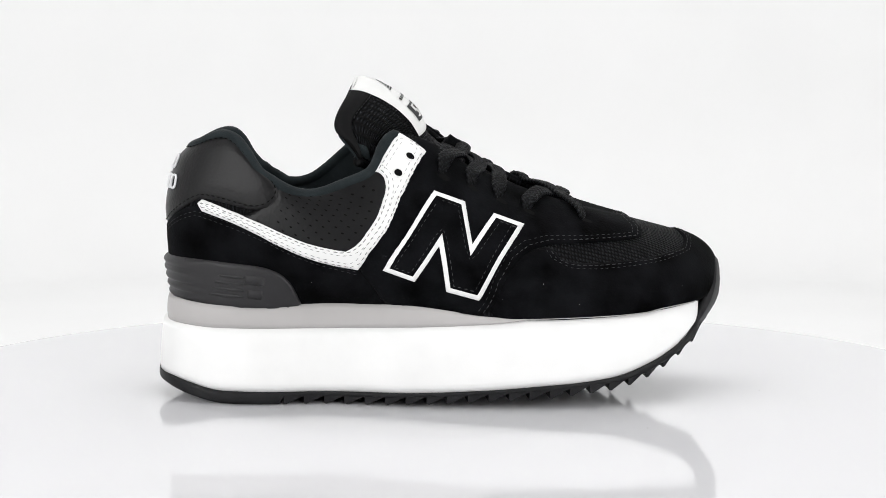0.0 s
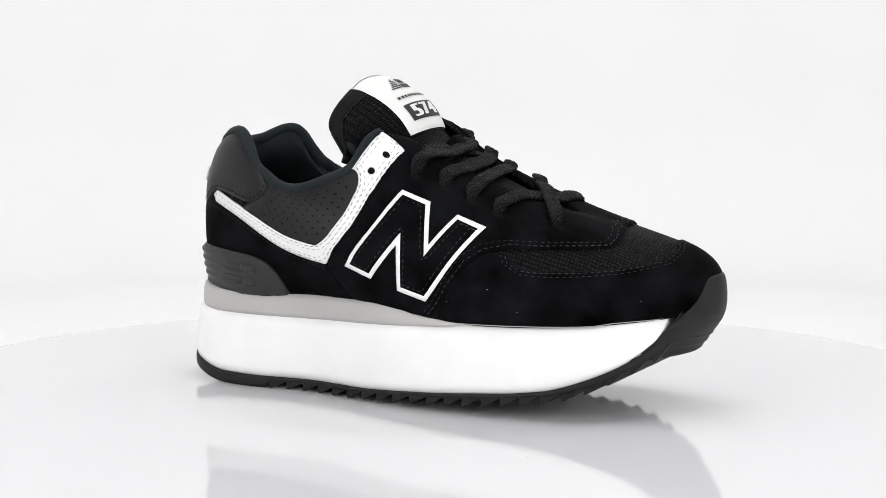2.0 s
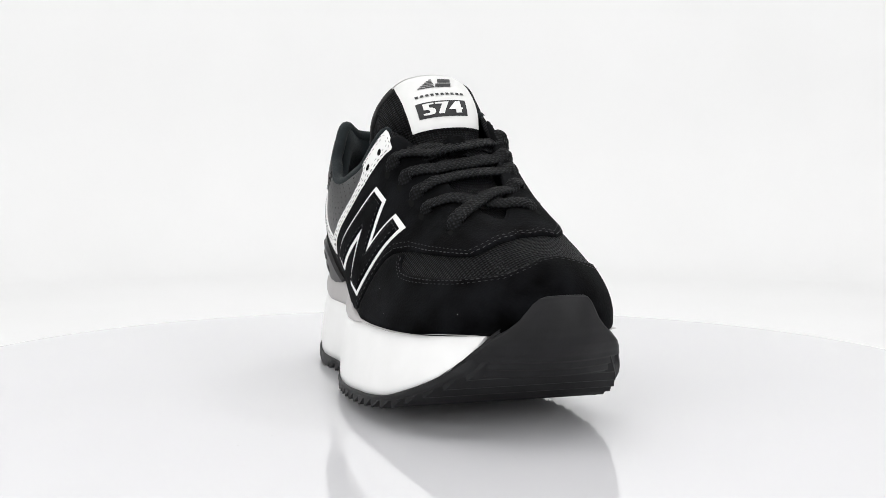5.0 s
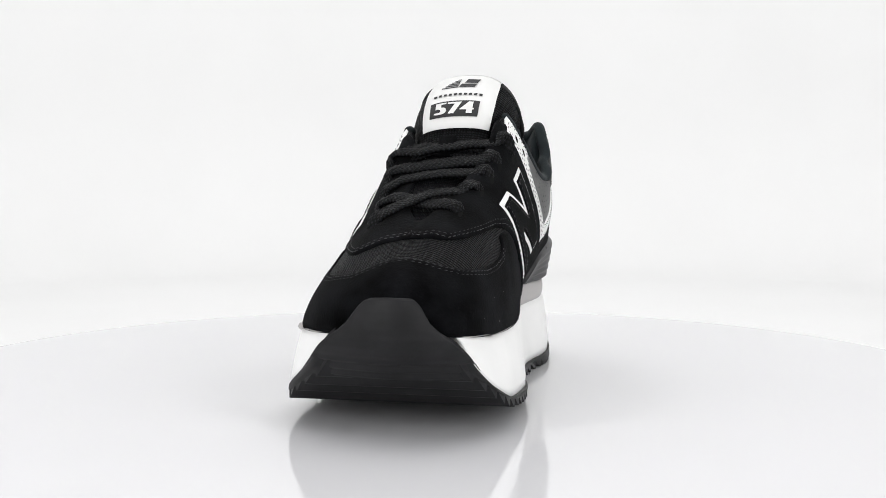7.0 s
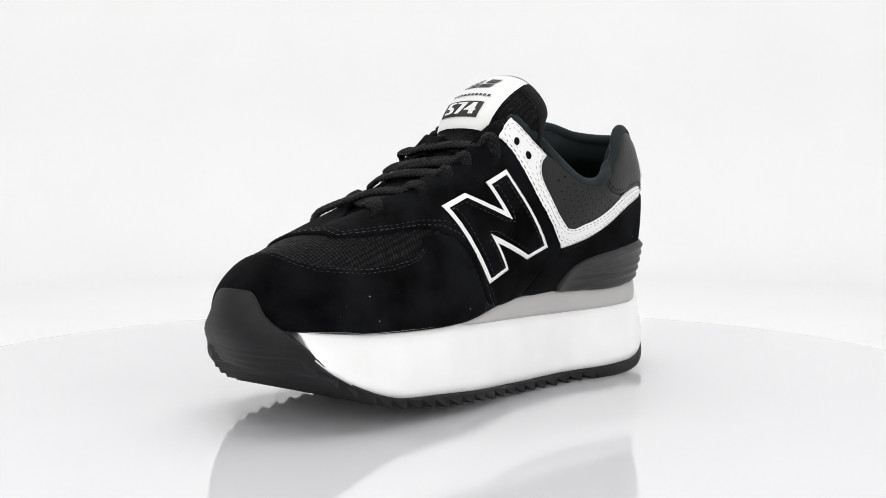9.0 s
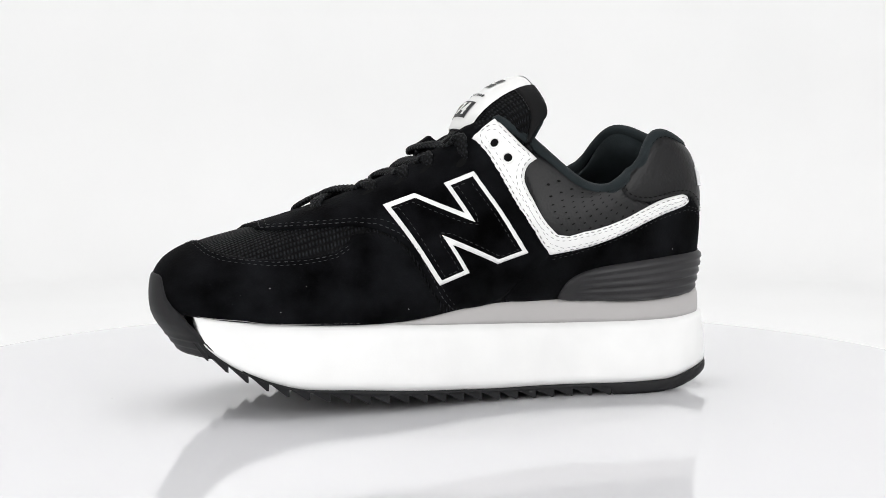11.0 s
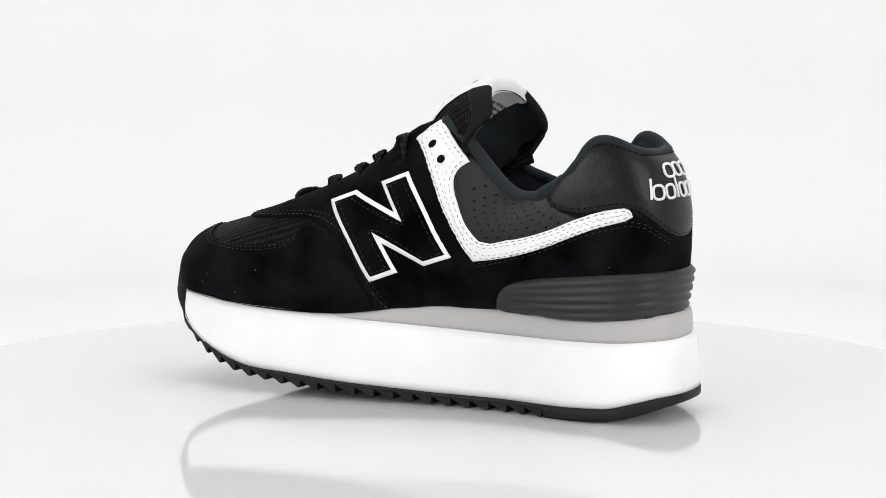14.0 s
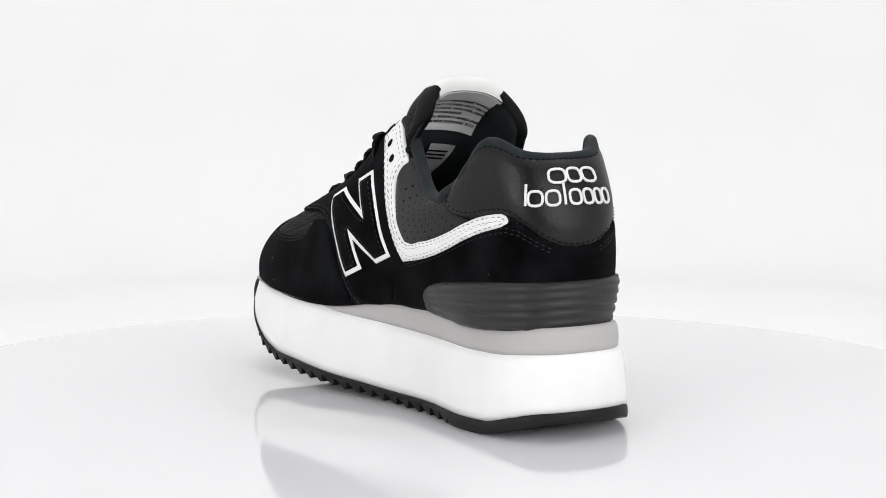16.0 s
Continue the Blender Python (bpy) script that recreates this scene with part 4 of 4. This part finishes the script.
def lace(points, width, thick, parent, label="", twist=0.0):
    """A flat braided cord through 3D control points, with raised chevrons."""
    p = np.asarray(points, float)
    d = np.concatenate([[0], np.cumsum(np.linalg.norm(np.diff(p, axis=0), axis=1))])
    n = max(24, int(d[-1] / 0.0006))
    u = np.linspace(0, d[-1], n)
    c = np.stack([spline(list(zip(d, p[:, k])), u) for k in range(3)], 1)
    for _ in range(6):
        c[1:-1] = 0.25 * c[:-2] + 0.5 * c[1:-1] + 0.25 * c[2:]
    t = np.gradient(c, axis=0)
    t /= np.linalg.norm(t, axis=1, keepdims=True)
    up = np.tile([0.42, 0.0, 0.9], (n, 1))
    side = np.cross(t, up)
    side /= np.linalg.norm(side, axis=1, keepdims=True)
    up = np.cross(side, t)
    m = 28
    a = np.linspace(0, 2 * np.pi, m, endpoint=False)
    ca, sa = np.cos(a), np.sin(a)
    near = np.minimum(u, d[-1] - u)
    taper = np.minimum(1, 0.50 + 0.50 * np.sqrt(np.minimum(1, near / 0.006)))
    slim = np.minimum(1, 0.25 + 0.75 * np.sqrt(np.minimum(1, near / 0.003)))
    ph = 2 * np.pi * (u[:, None] / 0.0027 + np.abs(ca)[None] * 1.0)
    bumpy = 1 + 0.22 * np.sin(ph)
    wv = width / 2 * taper[:, None] * np.sign(ca) * np.abs(ca) ** 0.8 * (1 + 0.03 * np.sin(ph))
    hv = thick / 2 * slim[:, None] * np.sign(sa) * np.abs(sa) ** 0.7 * bumpy
    tw = twist * np.sin(np.pi * u / d[-1])[:, None]
    v = c[:, None] + (wv * np.cos(tw) - hv * np.sin(tw))[..., None] * side[:, None] + (hv * np.cos(tw) + wv * np.sin(tw))[..., None] * up[:, None]
    along, across = np.repeat(u, m), np.tile(ca * width / 2, n)
    uv = np.stack([(along + across) / 0.0024, (along - across) / 0.0024], 1)
    f = []
    for i in range(n - 1):
        for j in range(m):
            f.append((i * m + j, i * m + (j + 1) % m, (i + 1) * m + (j + 1) % m, (i + 1) * m + j))
    f += [tuple(range(m))[::-1], tuple((n - 1) * m + j for j in range(m))]
    return mesh_object("lace", v.reshape(-1, 3), f, M_LACE, parent, label, uv=uv)


def on_body(qv, h):
    q, v = np.array([qv[0]]), np.array([qv[1]])
    return (body(q, v) + body_normal(q, v) * h)[0]


def drape(a, b, lift, n=41, bow=0.0):
    """A taut line from a to b over the instep: follows eyestay and tongue, bridges the hollows."""
    Q, V = np.meshgrid(np.linspace(4.6, 11.4, 240), np.linspace(0.5, 0.93, 60), indexing="ij")
    S, Wd = np.meshgrid(np.linspace(0, 0.72, 80), np.linspace(-1, 1, 50), indexing="ij")
    cloud = np.concatenate([(body(Q, V) + body_normal(Q, V) * 0.0014).reshape(-1, 3), tongue_at(S, Wd).reshape(-1, 3)])
    line = a + (b - a) * np.linspace(0, 1, n)[:, None]
    line[:, 0] += bow * np.sin(np.pi * np.linspace(0, 1, n))
    z = []
    for p in line:
        near = np.hypot(cloud[:, 0] - p[0], cloud[:, 1] - p[1]) < 0.0022
        z.append(cloud[near, 2].max() if near.any() else p[2])
    z = np.array(z)
    z[0], z[-1] = a[2], b[2]
    # upper hull of the profile
    hull = [0]
    for k in range(1, n):
        while len(hull) > 1 and (z[hull[-1]] - z[hull[-2]]) * (k - hull[-1]) < (z[k] - z[hull[-1]]) * (hull[-1] - hull[-2]):
            hull.pop()
        hull.append(k)
    top = np.interp(np.arange(n), hull, z[hull])
    z = np.maximum(z, 0.65 * top + 0.35 * z)
    t = np.linspace(0, 1, n)
    line[:, 2] = z + 0.0012 + lift * np.exp(-((t - 0.5) / 0.22) ** 2)
    return line


def build_laces(shoe):
    """Flat laces across the throat; the two lowest cross each other."""
    for k, (i, j, lift) in enumerate(((0, 0, 0.0008), (1, 1, 0.0), (2, 2, 0.0006), (3, 4, 0.0), (4, 3, 0.0026))):
        A, B = on_body(LACE_LAT[i], 0.0), on_body(LACE_MED[j], 0.0)
        line = drape(A, B, lift, bow=(0.014, 0.007, 0.003, 0.002, 0.0)[k])
        ends = (on_body(LACE_LAT[i], 0.0004), on_body(LACE_MED[j], 0.0004))
        lace(np.concatenate([[ends[0]], line[2:-2:3], [ends[1]]]), 0.0076, 0.0025, shoe, twist=(0.1, -0.16, 0.1, -0.12, 0.16)[k])
    for i, j in ((2, 1), (1, 2), (3, 2)):
        A, B = on_body((LACE_LAT[i][0], 0.95), 0.0), on_body((LACE_MED[j][0], 0.95), 0.0)
        lace(drape(A, B, -0.0008)[::4], 0.0070, 0.0022, shoe)
    for qv in LACE_LAT + LACE_MED:
        u = np.array([((qv[0] - 0.01) * AQ + 0.0024 * math.cos(t), (qv[1] - 0.012) * AV + 0.0020 * math.sin(t)) for t in np.linspace(0, 2 * math.pi, 16, endpoint=False)])
        mesh_object("lace_hole", skin(u, np.full(16, 0.0016)), [tuple(range(16))], M_DARK, shoe, "dark punched lace hole", smooth=False)


def build_embroidery(panel):
    """Two rows of plain raised white thread loops and bars on the heel."""
    rows = [(0.792, 0.886, ((-0.55, -0.20, 0), (-0.16, 0.17, 0), (0.21, 0.56, 0))),
            (0.655, 0.742, ((-0.99, -0.93, 1), (-0.92, -0.68, 0), (-0.62, -0.38, 0), (-0.31, -0.26, 1), (-0.19, 0.05, 0), (0.11, 0.33, 0), (0.38, 0.56, 0), (0.60, 0.80, 0)))]
    for v0, v1, shapes in rows:
        for a, b, tall in shapes:
            if tall:
                line = dense(flat([((a + b) / 2, v0), ((a + b) / 2, v1 + 0.045)]), 0.0005, False)
            else:
                t = np.linspace(0, 2 * np.pi, 48, endpoint=False)
                c, n = np.cos(t), np.sin(t)
                line = flat(np.stack([(a + b) / 2 + (b - a) / 2 * np.sign(c) * np.abs(c) ** 0.7, (v0 + v1) / 2 + (v1 - v0) / 2 * np.sign(n) * np.abs(n) ** 0.7], 1))
            k = np.arange(len(line))
            v, f = tube(skin(line, np.full(len(line), 0.0026)), 0.00062 * (1 + 0.12 * np.sin(k * 2.1)), 8, closed=not tall)
            mesh_object("embroidery", v, f, M_WHITE_THREAD, panel, "raised white thread")


def build_sneaker():
    shoe = new("sneaker")
    tagged(shoe, "black suede platform sneaker with thick white sole and white trim", "shoe")
    sole_layer("midsole", Z_LOW, Z_GREY, 0.0048, 0.0012, M_FOAM, shoe, "thick white foam platform", cap=Z_TOP, heel=0.0007, nose=0.014)
    sole_layer("midsole_wedge", Z_GREY, Z_TOP, 0.0012, 0.0002, M_GREY_FOAM, shoe, "light grey foam wedge", rows=6, cap=Z_TOP, heel=0.0026, nose=0.014)
    build_outsole(shoe)
    build_bumper(shoe)
    build_base(shoe)
    leather = build_panels(shoe)
    build_embroidery(leather)
    build_collar(shoe)
    build_tongue(shoe)
    build_laces(shoe)
    return shoe


turntable = build_turntable()
build_tent()
sneaker = build_sneaker()


# ---------- what moves ----------
def yaw(t):
    """Degrees of the turntable, which goes round evenly."""
    return 4.865 - 15.25 * t


def motions():
    rows = [(t * 0.5, pose(0, 0, 0, 0, 0, yaw(t * 0.5))) for t in range(33)]
    walk(turntable, rows)
    walk(sneaker, [(t, m @ pose(-0.0010, -0.0015, 0)) for t, m in rows])


motions()
